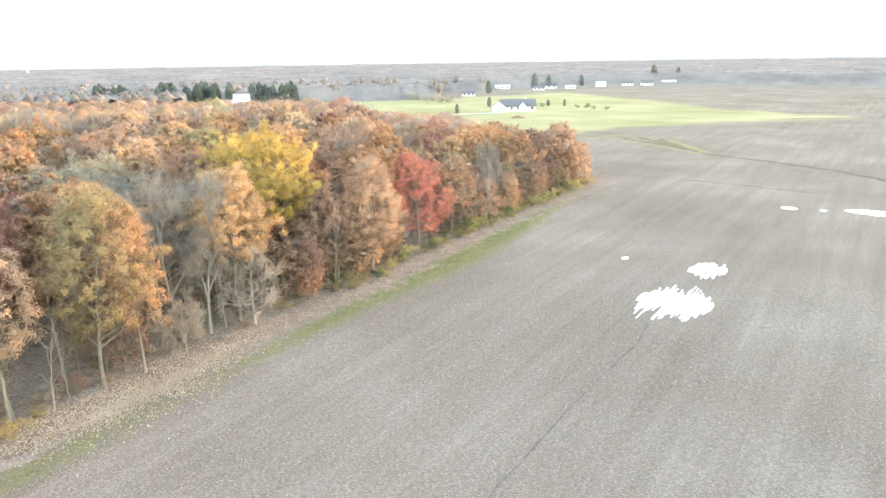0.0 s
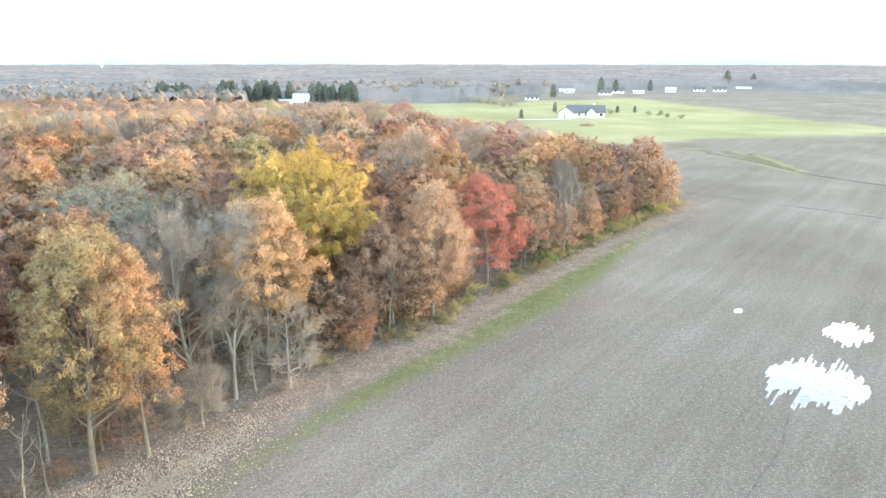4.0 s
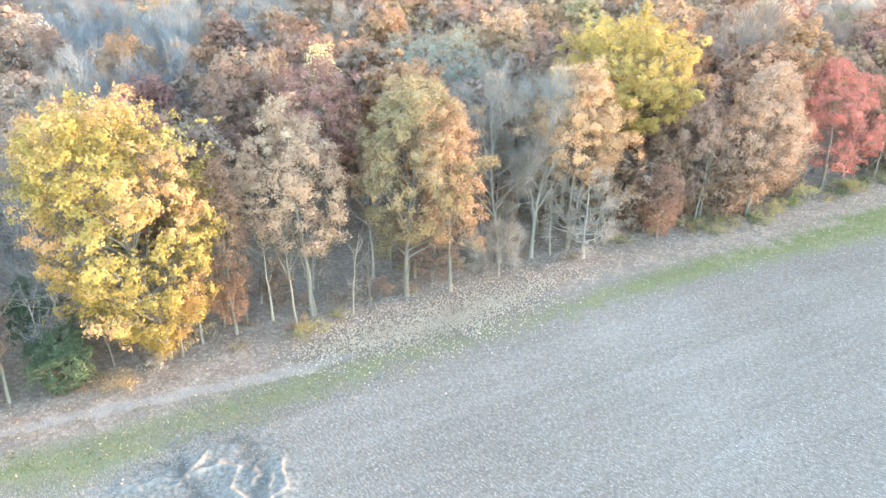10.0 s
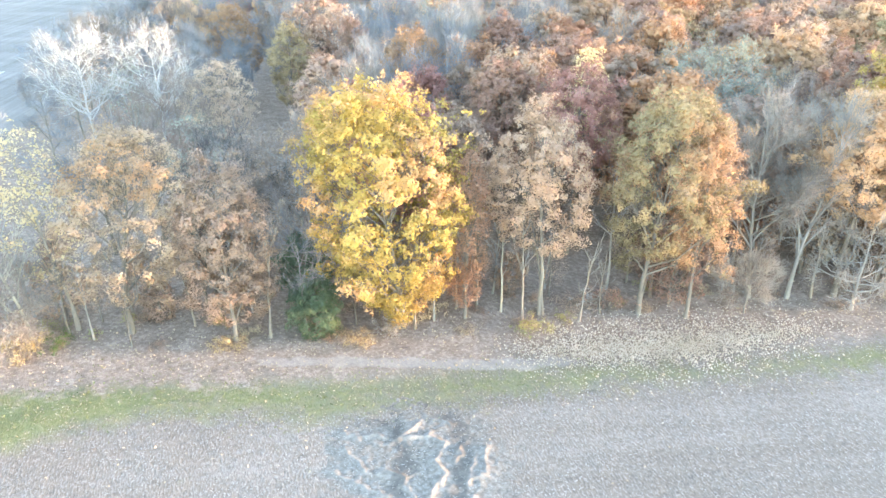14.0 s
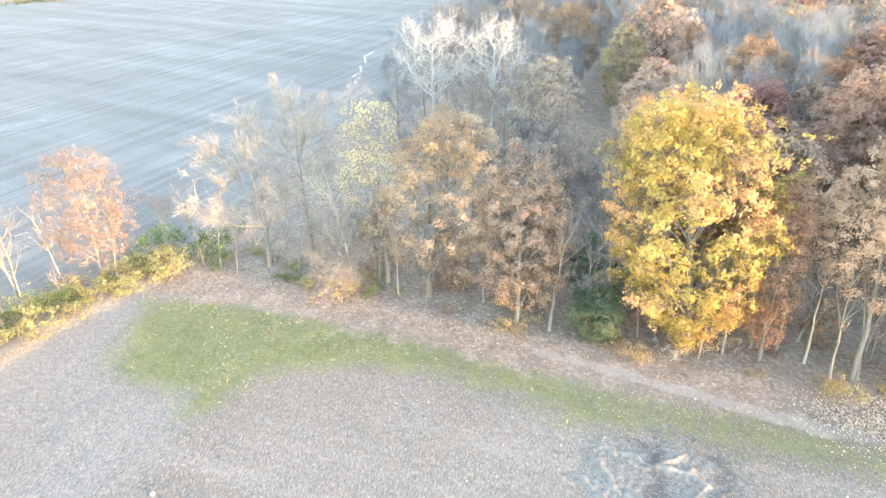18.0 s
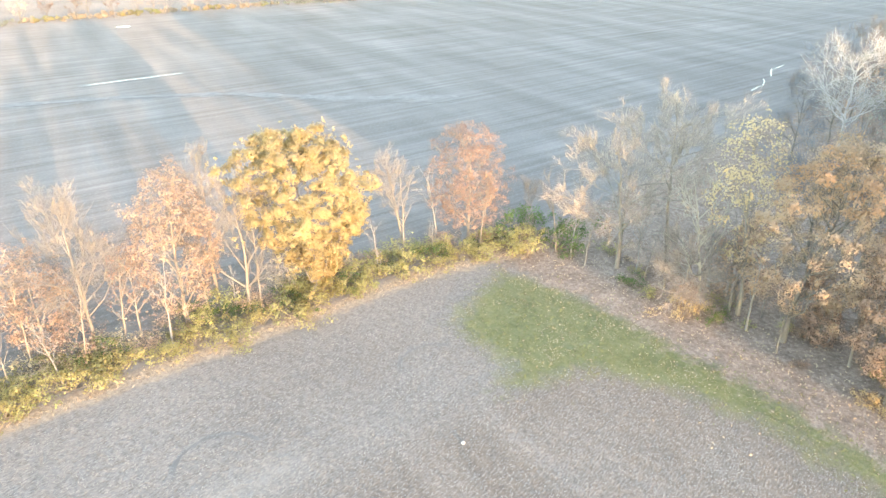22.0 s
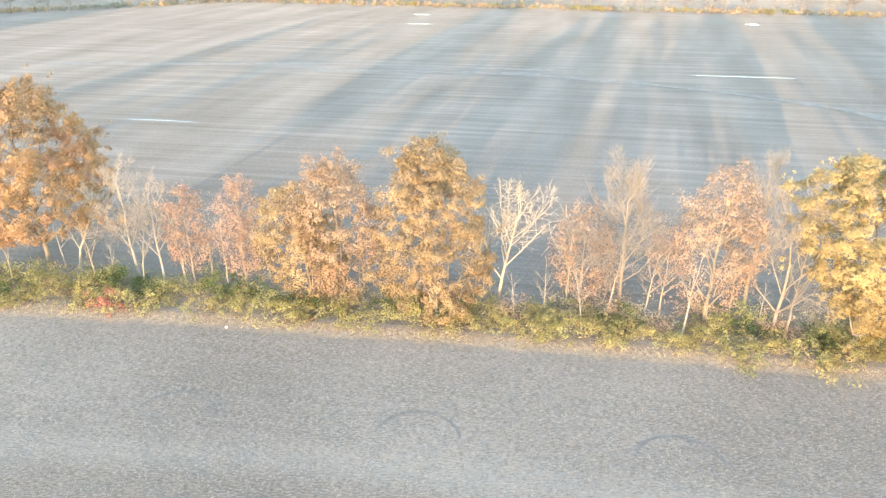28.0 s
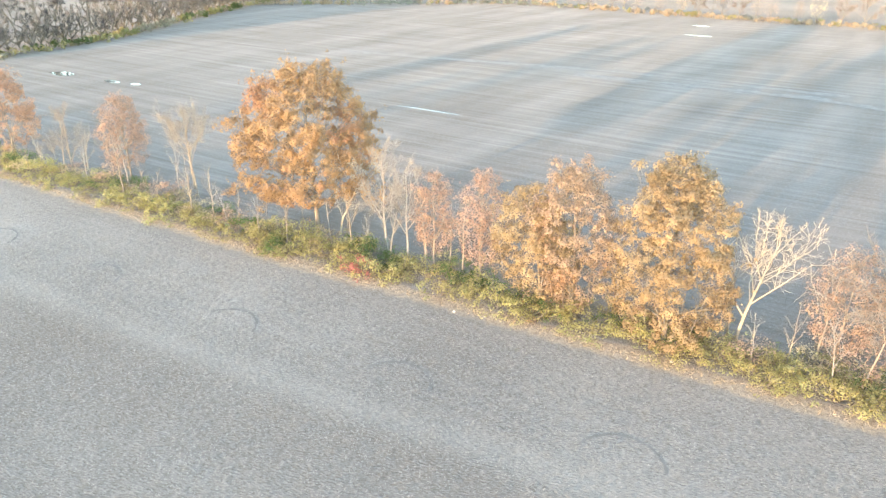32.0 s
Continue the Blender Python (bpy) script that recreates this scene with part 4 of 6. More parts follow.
tree("maple_tree", -38.5, -36.4, 9.2, 6.2, 0.1, "salmon", 6480, 58, "thin tree in rosy pink leaf", size=0.15, limbs=18, kids=6, twigs=5, group=ROW, bark=BARK_PALE)
tree("ash_tree", -40.2, -33.6, 12.5, 7.8, 0.25, "twigpale", 0, 59, "bare pale tree with a fine round crown", size=0.15, limbs=18, kids=6, twigs=5, fine=1, spray_width=0.03, rise=0.7, spray=4500, group=ROW, bark=BARK_PALE)
tree("young_tree", -38.3, -33.4, 3.7, 4.4, 0.1, "salmon", 900, 61, "low bush of salmon leaves", category="bush", size=0.15, limbs=14, kids=5, twigs=4, group=ROW)
tree("oak_tree", -26.6, -40.6, 15.0, 10.4, 0.03, "goldbrown", 46000, 62, "dense tree in golden brown leaf down to the ground", lean=(0.4, -0.5), size=0.16, limbs=32, kids=6, twigs=5, clump=0.36, group=ROW)
tree("oak_tree", -19.4, -49.0, 10.8, 7.6, 0.1, "goldbrown", 19000, 63, "leafy orange brown hedge tree", lean=(0.6, -1.4), size=0.16, limbs=20, kids=6, twigs=5, group=ROW)
tree("oak_tree", -21.6, -47.0, 13.0, 7.8, 0.1, "brown", 19000, 64, "leafy russet brown hedge tree", lean=(0.5, -0.8), size=0.16, limbs=22, kids=6, twigs=5, group=ROW)
tree("maple_tree", -15.4, -53.9, 10.8, 5.0, 0.15, "pinkbrown", 6480, 65, "thin tree in faded pink leaf", size=0.15, limbs=18, kids=5, twigs=5, group=ROW, bark=BARK_PALE)
tree("maple_tree", -11.9, -57.5, 9.8, 4.2, 0.15, "pinkbrown", 5616, 66, "thin tree in faded pink leaf", size=0.15, limbs=16, kids=5, twigs=5, group=ROW, bark=BARK_PALE)
tree("ash_tree", -9.6, -58.9, 11.2, 3.6, 0.3, "twigpale", 0, 67, "slim bare grey tree", limbs=12, kids=5, twigs=5, fine=1, spray=1300, group=ROW, bark=BARK_GREY)
tree("ash_tree", -8.1, -62.0, 12.0, 4.2, 0.3, "twigpale", 0, 68, "slim bare grey tree", limbs=12, kids=5, twigs=5, fine=1, spray=1300, group=ROW, bark=BARK_GREY)
tree("dead_tree", -3.8, -67.0, 9.4, 5.6, 0.3, "pale", 0, 69, "leaning bleached tree with bare limbs", lean=(-3.4, 2.0), limbs=13, kids=6, twigs=5, fine=1, group=ROW, bark=BARK_WHITE)
tree("oak_tree", -1.6, -68.4, 17.5, 16.0, 0.2, "amber", 60000, 70, "large oak with a wide orange crown", size=0.19, limbs=30, kids=7, twigs=5, clump=0.45, group=ROW)
tree("ash_tree", 12.5, -84.3, 10.2, 7.6, 0.3, "twigpale", 0, 71, "bare pale spreading tree", limbs=16, kids=6, twigs=5, fine=1, spray_width=0.03, spray=2200, group=ROW, bark=BARK_PALE, rise=0.8)
tree("maple_tree", 20.3, -87.9, 11.4, 6.4, 0.2, "salmon", 7776, 72, "tree in thin orange leaf", size=0.16, limbs=18, kids=6, twigs=4, group=ROW)
tree("ash_tree", 28.6, -94.1, 8.8, 4.6, 0.2, "twigpale", 0, 73, "small nearly bare tree", size=0.15, limbs=14, kids=5, twigs=4, fine=1, spray=900, group=ROW, bark=BARK_PALE)
tree("oak_tree", 38.1, -103.0, 11.8, 8.8, 0.12, "russet", 12960, 74, "dense tree in dull orange leaf", size=0.18, limbs=20, kids=6, twigs=4, group=ROW)

# ---- the wood behind its edge ----
def template(seed, h, w, cb, leaves, size, clump, limbs=16, kids=5, twigs=3, fine=0, thick=1.0, spray=0, spray_width=0.05, filled=0.0, spray_long=0.9):
    """Meshes of a tree that is planted many times."""
    rng = np.random.default_rng(seed)
    levels, tips, last, shell = grow(rng, h, w, cb, (rng.normal(0, 0.5), rng.normal(0, 0.5)), limbs, kids, twigs)
    wood, crown = tree_meshes(rng, levels, tips, last, shell, leaves, size, fine, clump, thick, spray, spray_width, filled, spray_long)
    wood[0].materials.append(BARK)
    wood[1].materials.append(BARK)
    if crown:
        crown.materials.append(LEAF["brown"])
    return wood[0], wood[1], crown


def plant(kind, meshes, x, y, scale, turn, colour, bark, label, category="tree", group="", stretch=1.0):
    """A tree on shared meshes, with its own colours."""
    root = new(kind)
    root.location, root.rotation_euler, root.scale = (x, y, -0.05), (0, 0, turn), (scale, scale, scale * stretch)
    for name, me, material in zip(("trunk", "branchwork", "twigwork" if colour.startswith("twig") else "crown"), meshes, (bark, bark, LEAF.get(colour))):
        if not me:
            continue
        ob = new(name, me)
        ob.parent = root
        ob.material_slots[0].link = "OBJECT"
        ob.material_slots[0].material = material
        if name in ("branchwork", "twigwork"):
            tagged(ob, kind="stuff")
    return tagged(root, label, category, group)


LEAFY = [template(200 + n, 16.4, 9.6 + 0.9 * (n % 3), 0.24, 10500, 0.26, 0.6, 15, 4, 1, filled=0.55) for n in range(8)]
LEAFY_FAR = [template(230 + n, 16.4, 9.8 + 0.9 * (n % 3), 0.34, 6000, 0.34, 0.66, 12, 3, 1, filled=0.6) for n in range(6)]
LEAFY_LOW = [template(270 + n, 16.4, 9.0, 0.06, 1900, 0.62, 1.1, 10, 3, 2) for n in range(4)]
SPARSE = [template(220 + n, 17, 8.5, 0.2, 1300, 0.28, 0.6, 11, 4, 2, 0) for n in range(4)]
BARE = [template(240 + n, 17, 9.2, 0.28, 0, 0.3, 0.6, 14, 5, 3, 0, 1.2, 3600, 0.042, spray_long=1.7) for n in range(4)]
BARE_DARK = [template(280 + n, 17, 9.5, 0.15, 0, 0.3, 0.6, 13, 5, 2, 0, 3.2, 900, 0.16) for n in range(4)]
BARE_FAR = [template(250 + n, 17, 9.4, 0.25, 0, 0.3, 0.6, 11, 4, 2, 0, 1.8, 1700, 0.075, spray_long=2.1) for n in range(4)]
NAMED = [(-29, 44, 7), (-33, 40, 5), (-21, 48.5, 6), (-16, 52, 5), (-12, 58, 5.5), (-39, 30, 7.5), (-34.5, 32.8, 6.5), (-5.8, 74, 6), (-29.8, 52.5, 4.5), (-38.8, 53, 4), (-33.6, 60, 3), (-26, 74, 7), (-44.6, 88, 4.5), (-62.6, 65.5, 4.5), (-73, 65, 4), (-67, 55, 4), (-81.4, 41, 5), (-84.6, 33.8, 5),
         (-79, 48, 5), (-84, 63, 4), (-105, 67, 5), (-26, 43, 4), (-20, 48.6, 4), (-12, 58.6, 4), (-7, 62, 4), (8.6, 77.6, 4), (18.4, 92.4, 6.5), (1, 74.6, 4), (13.5, 84.5, 4), (-42, 24, 4), (-49, 19, 4)]
WARM = {"rust": "rusty orange", "apricot": "soft orange", "orange": "orange brown", "salmon": "salmon", "russet": "russet", "pinkbrown": "faded pinkish brown", "brown": "dull brown", "maroon": "dark maroon", "goldbrown": "golden brown", "olive": "olive tan", "greygreen": "grey green", "palegrey": "pale grey", "peach": "pale peach", "yellow": "yellow", "red": "red"}
rng = np.random.default_rng(77)
step = 7.9
cells = np.stack(np.meshgrid(np.arange(-420, 72, step), np.arange(0, 425, step)), -1).reshape(-1, 2)
cells = cells + rng.uniform(-2.4, 2.4, cells.shape)
depth = inside(cells[:, 0], cells[:, 1], WOOD)
chance = rng.uniform(size=(len(cells), 6))
order = np.argsort(np.hypot(cells[:, 0], cells[:, 1]))
far_trees = []
planted = 0
for k in order:
    (x, y), u, deep = cells[k], chance[k], depth[k]
    if deep < 1.6 or any((x - a) ** 2 + (y - b) ** 2 < r * r for a, b, r in NAMED):
        continue
    x, y = float(x), float(y)
    away, bearing = math.hypot(x, y), math.degrees(math.atan2(-x, y))
    west = min(max((bearing - 29) / 9, 0), 1) * min(max((away - 60) / 30, 0), 1)
    thin = x < -40 and y < 0.62 * -x + 12
    if thin and u[1] < (0.75 if y < 22 else 0.25):
        continue
    drift = noise.noise(Vector((x * 0.02, y * 0.02, 3.0)))
    tone = u[0] + 0.35 * drift
    colour = ("maroon" if tone < 0.03 else "olive" if tone < 0.12 else "brown" if tone < 0.25 else "pinkbrown" if tone < 0.42 else "russet" if tone < 0.57 else "salmon" if tone < 0.67 else "rust" if tone < 0.84 else "apricot" if tone < 0.94 else "orange" if tone < 1.06 else "goldbrown")
    h = (14.2 + 5.6 * u[1]) * (0.72 if thin else 1.0)
    if y > 95 and x > 15:
        h = (11.5 + 3.5 * u[1])
    if away > 225:
        h *= 0.76 if away < 320 else 0.62
    if planted >= 295:
        far_trees.append((x, y, h, 9.8 + 2.8 * u[2], ("twiggrey" if u[5] < 0.5 or west > 0.5 else "twigbrown") if u[3] < 0.1 + 0.6 * west else "twigpale" if u[3] > 0.985 else colour))
        continue
    planted += 1
    if u[3] < 0.08 + 0.55 * west or (thin and u[3] < 0.8):
        meshes, bark, words = (BARE if planted < 200 else BARE_FAR)[int(u[4] * 3.99)], BARK_GREY if u[5] < 0.75 else BARK_PALE, "bare grey tree standing in the wood"
        # thin part: dark twig and bark colours stand in for the wood's shade
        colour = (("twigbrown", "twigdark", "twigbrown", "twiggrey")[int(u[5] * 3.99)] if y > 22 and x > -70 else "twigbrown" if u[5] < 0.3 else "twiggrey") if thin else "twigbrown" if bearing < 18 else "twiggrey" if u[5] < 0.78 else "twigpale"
        bark = BARK if thin else bark
    elif u[3] < 0.12 + 0.7 * west or thin:
        colour = ("brown", "greygreen", "brown", "pinkbrown")[int(u[5] * 3.99)]
        meshes, bark, words = SPARSE[int(u[4] * 3.99)], BARK_GREY, f"half bare tree with {WARM[colour]} leaves in the wood"
    else:
        meshes, bark, words = LEAFY[int(u[4] * 7.99)] if planted < 95 else LEAFY_FAR[int(u[4] * 5.99)], BARK, f"tree with {WARM[colour]} leaves standing in the wood"
    plant("wood_tree", meshes, x, y, h / 17, u[2] * 6.28, colour, bark, words, group="trees of the wood")


def far_crowns(name, rows, pieces, size, label):
    """Crowns far off, as uneven domes of leaf clumps or of bare twigs, joined into one."""
    keys = sorted({r[4] for r in rows})
    rg = np.random.default_rng(5)
    verts, which = [], []
    level, cores, core_which = (2 if size < 1.5 else 1), [], []
    for x, y, h, w, colour in rows:
        mid, wide = np.array([x, y, h * 0.64]), np.array([w * 0.5, w * 0.5, h * 0.36])
        if colour.startswith("twig"):
            d = rg.normal(size=(pieces, 3)) + [0, 0, 0.5]
            d /= np.linalg.norm(d, axis=1, keepdims=True)
            v, _ = sprays(rg, mid + d * wide * rg.uniform(0.2, 0.85, (pieces, 1)), d * 0.9 + [0, 0, 0.5], w * 0.22, size * 0.2)
        else:
            puffs = rg.normal(size=(26 if level > 1 else 7, 3)) + [0, 0, 0.45]
            puffs /= np.linalg.norm(puffs, axis=1, keepdims=True)
            puffs = np.concatenate([puffs, [[0, 0, 1.0]]])
            ball, tri = ICO[level]
            round_ = rg.uniform(0.17, 0.36, len(puffs))

            def skin(d):
                c = 0.68 * d @ puffs.T
                deep = round_**2 - 0.4624 + c * c
                return np.where((deep > 0) & (c > 0), c + np.sqrt(np.maximum(deep, 0)), 0.6).max(1)

            cores.append((mid + ball * (skin(ball) * rg.uniform(0.8, 1.02, len(ball)))[:, None] * wide, tri))
            core_which += [keys.index(colour)] * len(tri)
            d = rg.normal(size=(pieces, 3)) + [0, 0, 0.35]
            d /= np.linalg.norm(d, axis=1, keepdims=True)
            v, _ = leaves_at(rg, mid + d * (skin(d) * rg.uniform(0.9, 1.14, pieces))[:, None] * wide, size, outward=d * 0.8 + [0, 0, 0.3])
        verts.append(v)
        which += [keys.index(colour)] * pieces
    v = np.concatenate(verts)
    inner, tri = joined(cores)
    me = mesh_from(name, np.concatenate([v, inner]), [np.arange(len(v)).reshape(-1, 4), tri + len(v)])
    for key in keys:
        me.materials.append(LEAF[key])
    me.polygons.foreach_set("material_index", np.array(which + core_which, np.int32))
    return tagged(new(name, me), label, "woodland", kind="stuff")


far_crowns("wood_crowns", [r for r in far_trees if math.hypot(r[0], r[1]) < 220], 420, 0.5, "autumn crowns of the wood beyond its front trees")
far_crowns("wood_crowns", [r for r in far_trees if math.hypot(r[0], r[1]) >= 220], 160, 0.8, "autumn crowns of the wood stretching into the distance")

# ---- distant country ----
rng = np.random.default_rng(31)
count = 26000
a, far = rng.uniform(-75, 75, count), 420 + 3600 * rng.uniform(size=count) ** 1.6
x, y = -np.sin(np.radians(a)) * far, np.cos(np.radians(a)) * far
keep = (inside(x, y, LAWN) < -18) & (inside(x, y, WOOD) < -8)
keep &= ~((a < -12) & (far < 845 + 2.0 * (a + 12)) & (y < 0.62 * x + 555))
keep &= ~((a > 48) & (far < 480 + (a - 48) * 30))
u = rng.uniform(size=(count, 3))
rows = []
for k in np.nonzero(keep)[0]:
    if noise.noise(Vector((x[k] * 0.0022, y[k] * 0.0036, 7))) < -0.22 and far[k] > 900:
        continue
    t = u[k, 0]
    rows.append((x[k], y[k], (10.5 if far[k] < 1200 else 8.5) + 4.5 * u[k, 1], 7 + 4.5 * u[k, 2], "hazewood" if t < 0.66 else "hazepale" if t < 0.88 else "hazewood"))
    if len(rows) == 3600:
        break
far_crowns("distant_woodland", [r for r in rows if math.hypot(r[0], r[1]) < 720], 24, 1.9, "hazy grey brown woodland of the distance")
rg = np.random.default_rng(35)
ring, turn_ = np.geomspace(470, 4150, 150), np.radians(np.linspace(-76, 76, 760))
R, A = np.meshgrid(ring, turn_)
CX, CY = -np.sin(A) * R, np.cos(A) * R
bearing = np.degrees(A)
grown = (inside(CX, CY, LAWN) < -14) & (inside(CX, CY, WOOD) < -5) & ~((bearing < -12) & (R < 830 + 2.0 * (bearing + 12)) & (CY < 0.62 * CX + 540)) & ~((bearing > 48) & (R < 470 + (bearing - 48) * 30))
clearing = np.sin(CX * 0.0041 + 1.0) * np.sin(CY * 0.0057 + CX * 0.0011) > 0.62
grown &= ~(clearing & (R > 900))
top = np.where(grown, 9.0 + 1.6 * np.sin(CX * 0.011) * np.sin(CY * 0.013 + 2) + rg.normal(0, 0.75, R.shape), -1.5)
for _ in range(5):
    top[:, 1:] = np.minimum(top[:, 1:], top[:, :-1] + 2.4 + rg.uniform(0, 1.5, top[:, 1:].shape))
k = np.arange(R.size).reshape(R.shape)
canopy = mesh_from("distant_canopy", np.stack([CX, CY, top], -1).reshape(-1, 3), np.stack([k[:-1, :-1], k[:-1, 1:], k[1:, 1:], k[1:, :-1]], -1).reshape(-1, 4))
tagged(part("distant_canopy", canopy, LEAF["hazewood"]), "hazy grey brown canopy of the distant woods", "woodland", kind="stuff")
# hills added to cover the yellow horizon band; haze painted as pale grey
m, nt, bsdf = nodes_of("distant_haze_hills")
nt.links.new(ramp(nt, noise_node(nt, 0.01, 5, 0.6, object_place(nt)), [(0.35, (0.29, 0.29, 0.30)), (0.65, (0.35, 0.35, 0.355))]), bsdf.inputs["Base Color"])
bsdf.inputs["Roughness"].default_value = 1.0
a = np.radians(np.linspace(-115, 115, 240))
crest = 14 + 9 * np.sin(a * 9) + 7 * np.sin(a * 23 + 1) + 4 * np.sin(a * 61 + 2)
low = np.stack([-np.sin(a) * 4300, np.cos(a) * 4300, 0 * a - 1], 1)
high = np.stack([-np.sin(a) * 4600, np.cos(a) * 4600, np.maximum(crest, 6) + 9], 1)
k = np.arange(239)
tagged(part("backdrop", mesh_from("backdrop", np.concatenate([low, high]), np.stack([k, k + 1, k + 241, k + 240], 1)), m), "low backdrop hills along the horizon, haze put into their colour", "hills", kind="structure")

PINES = []
for n in range(3):
    rg = np.random.default_rng(300 + n)
    z = rg.uniform(0.12, 0.99, 480)
    a = rg.uniform(0, 6.28, 480)
    tier = 1 - 0.22 * ((z * 14) % 1)
    r = np.clip(1 - z**4.0, 0, 1) ** 0.7 * np.clip(0.5 + 1.8 * z, 0, 1) * 3.3 * tier * rg.uniform(0.55, 1.0, 480)
    p = np.stack([np.cos(a) * r, np.sin(a) * r, z * 12 - 0.25 * r], 1)
    v, f = leaves_at(rg, p, 1.0, outward=np.stack([np.cos(a), np.sin(a), 0.6 + 0 * a], 1))
    tv, tf = tubes(np.array([[0, 0, 0.0]]), np.array([[0, 0, 11.5]]), np.array([0.2]), np.array([0.03]), 7)
    trunk, crown = mesh_from("trunk", tv, tf), mesh_from("crown", v, f)
    trunk.materials.append(BARK)
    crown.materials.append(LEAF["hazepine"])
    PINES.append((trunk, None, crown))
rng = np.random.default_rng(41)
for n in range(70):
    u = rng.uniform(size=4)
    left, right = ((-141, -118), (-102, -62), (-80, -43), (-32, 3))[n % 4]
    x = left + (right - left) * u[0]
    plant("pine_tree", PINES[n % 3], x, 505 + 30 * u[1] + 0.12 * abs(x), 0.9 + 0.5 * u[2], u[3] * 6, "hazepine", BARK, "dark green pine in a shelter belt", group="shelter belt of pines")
for x, y, s, words in ((119, 408, 0.55, "round dark evergreen beside the house"), (88.3, 365.5, 0.45, "small evergreen on the lawn"), (163.4, 568, 1.0, "dark pine by a far house"), (230, 640, 1.3, "tall dark pine among far houses"),
                    (250, 655, 1.1, "tall dark pine among far houses"), (300, 690, 1.0, "dark pine among far houses"), (410, 740, 1.7, "tall dark tree among far houses"), (440, 738, 1.4, "tall dark tree among far houses"),
                    (166, 401, 0.36, "young evergreen on the lawn"), (159, 410, 0.3, "young evergreen on the lawn"), (156, 404, 0.35, "young evergreen on the lawn")):
    plant("pine_tree", PINES[int(x) % 3], x, y, s, x, "hazepine", BARK, words, group="evergreens round the houses")
BUSHES = []
for n in range(6):
    rg = np.random.default_rng(320 + n)
    stems_a = np.zeros((14, 3)) + rg.normal(0, 0.2, (14, 3)) * [1, 1, 0]
    stems_b = rg.normal(size=(14, 3)) * [0.7, 0.7, 0.25] + [0, 0, 0.95]
    lobes = np.concatenate([stems_b, rg.normal(size=(8, 3)) * [0.8, 0.8, 0.15] + [0, 0, 0.45]])
    p, out = lobed(rg, lobes, 0.42, 900)
    p[:, 2] = np.maximum(p[:, 2], 0.06)
    v, f = leaves_at(rg, p, 0.115, outward=out)
    tv, tf = tubes(stems_a, stems_b, np.full(14, 0.03), np.full(14, 0.01), 4)
    stem, crown = mesh_from("stems", tv, tf), mesh_from("foliage", v, f)
    stem.materials.append(BARK)
    crown.materials.append(LEAF["bramble"])
    BUSHES.append((stem, None, crown))


def bush(n, x, y, scale, colour, label, group="", stretch=1.0, kind="bush"):
    root = new(kind)
    root.location, root.rotation_euler, root.scale = (x, y, -0.02), (0, 0, n * 2.4), (scale, scale, scale * stretch)
    for name, me, material in (("stem", BUSHES[n % 6][0], BARK), ("foliage", BUSHES[n % 6][2], LEAF[colour])):
        ob = new(name, me)
        ob.parent = root
        ob.material_slots[0].link = "OBJECT"
        ob.material_slots[0].material = material
        tagged(ob, kind="stuff")
    return tagged(root, label, "bush", group)


for n, (x, y) in enumerate(((96, 502), (100, 490), (101, 472), (108, 478), (92, 512), (88, 520))):
    bush(n, x, y, 3.4, "greygreen", "round grey green shrub at the lawn's edge", "shrubs of the lawn")
for n, (x, y) in enumerate(((169, 375), (170, 365), (175, 359), (168, 385), (176, 387), (150, 398))):
    bush(n, x, y, 1.3, "green", "small green sapling on the lawn", "saplings of the lawn", 1.3)

# ---- buildings ----
WALL = plain_material("white_siding", (0.70, 0.70, 0.68), (0.80, 0.80, 0.78), 0.8, 0.6)
ROOF = plain_material("dark_shingles", (0.10, 0.10, 0.11), (0.19, 0.19, 0.20), 2.0, 0.9)
STEEL = plain_material("pale_steel_roof", (0.40, 0.49, 0.53), (0.53, 0.63, 0.67), 0.6, 0.4, 0, 0.2)
DARK = plain_material("dark_glass", (0.02, 0.022, 0.025), (0.05, 0.052, 0.055), 1.0, 0.1)
GRIT = plain_material("pale_gravel", (0.42, 0.40, 0.36), (0.58, 0.55, 0.50), 1.2, 0.95)


def box_mesh(name, size, at=(0, 0, 0), bevel=0.0):
    bm = bmesh.new()
    bmesh.ops.create_cube(bm, size=1.0)
    for v in bm.verts:
        v.co = Vector((v.co.x * size[0] + at[0], v.co.y * size[1] + at[1], (v.co.z + 0.5) * size[2] + at[2]))
    if bevel:
        bmesh.ops.bevel(bm, geom=bm.edges[:], offset=bevel, segments=1, affect="EDGES")
    me = bpy.data.meshes.new(name)
    bm.to_mesh(me)
    bm.free()
    return me


def gable_wall(name, width, depth, eave, ridge, at=(0, 0)):
    """A body with two gable ends; the ridge runs along the width."""
    w, d = width / 2, depth / 2
    v = [(-w, -d, 0), (w, -d, 0), (w, d, 0), (-w, d, 0), (-w, -d, eave), (w, -d, eave), (w, d, eave), (-w, d, eave), (-w, 0, ridge), (w, 0, ridge)]
    me = bpy.data.meshes.new(name)
    me.from_pydata([(x + at[0], y + at[1], z) for x, y, z in v], [], [(0, 1, 5, 4), (2, 3, 7, 6), (1, 2, 6, 9, 5), (3, 0, 4, 8, 7), (3, 2, 1, 0)])
    return me


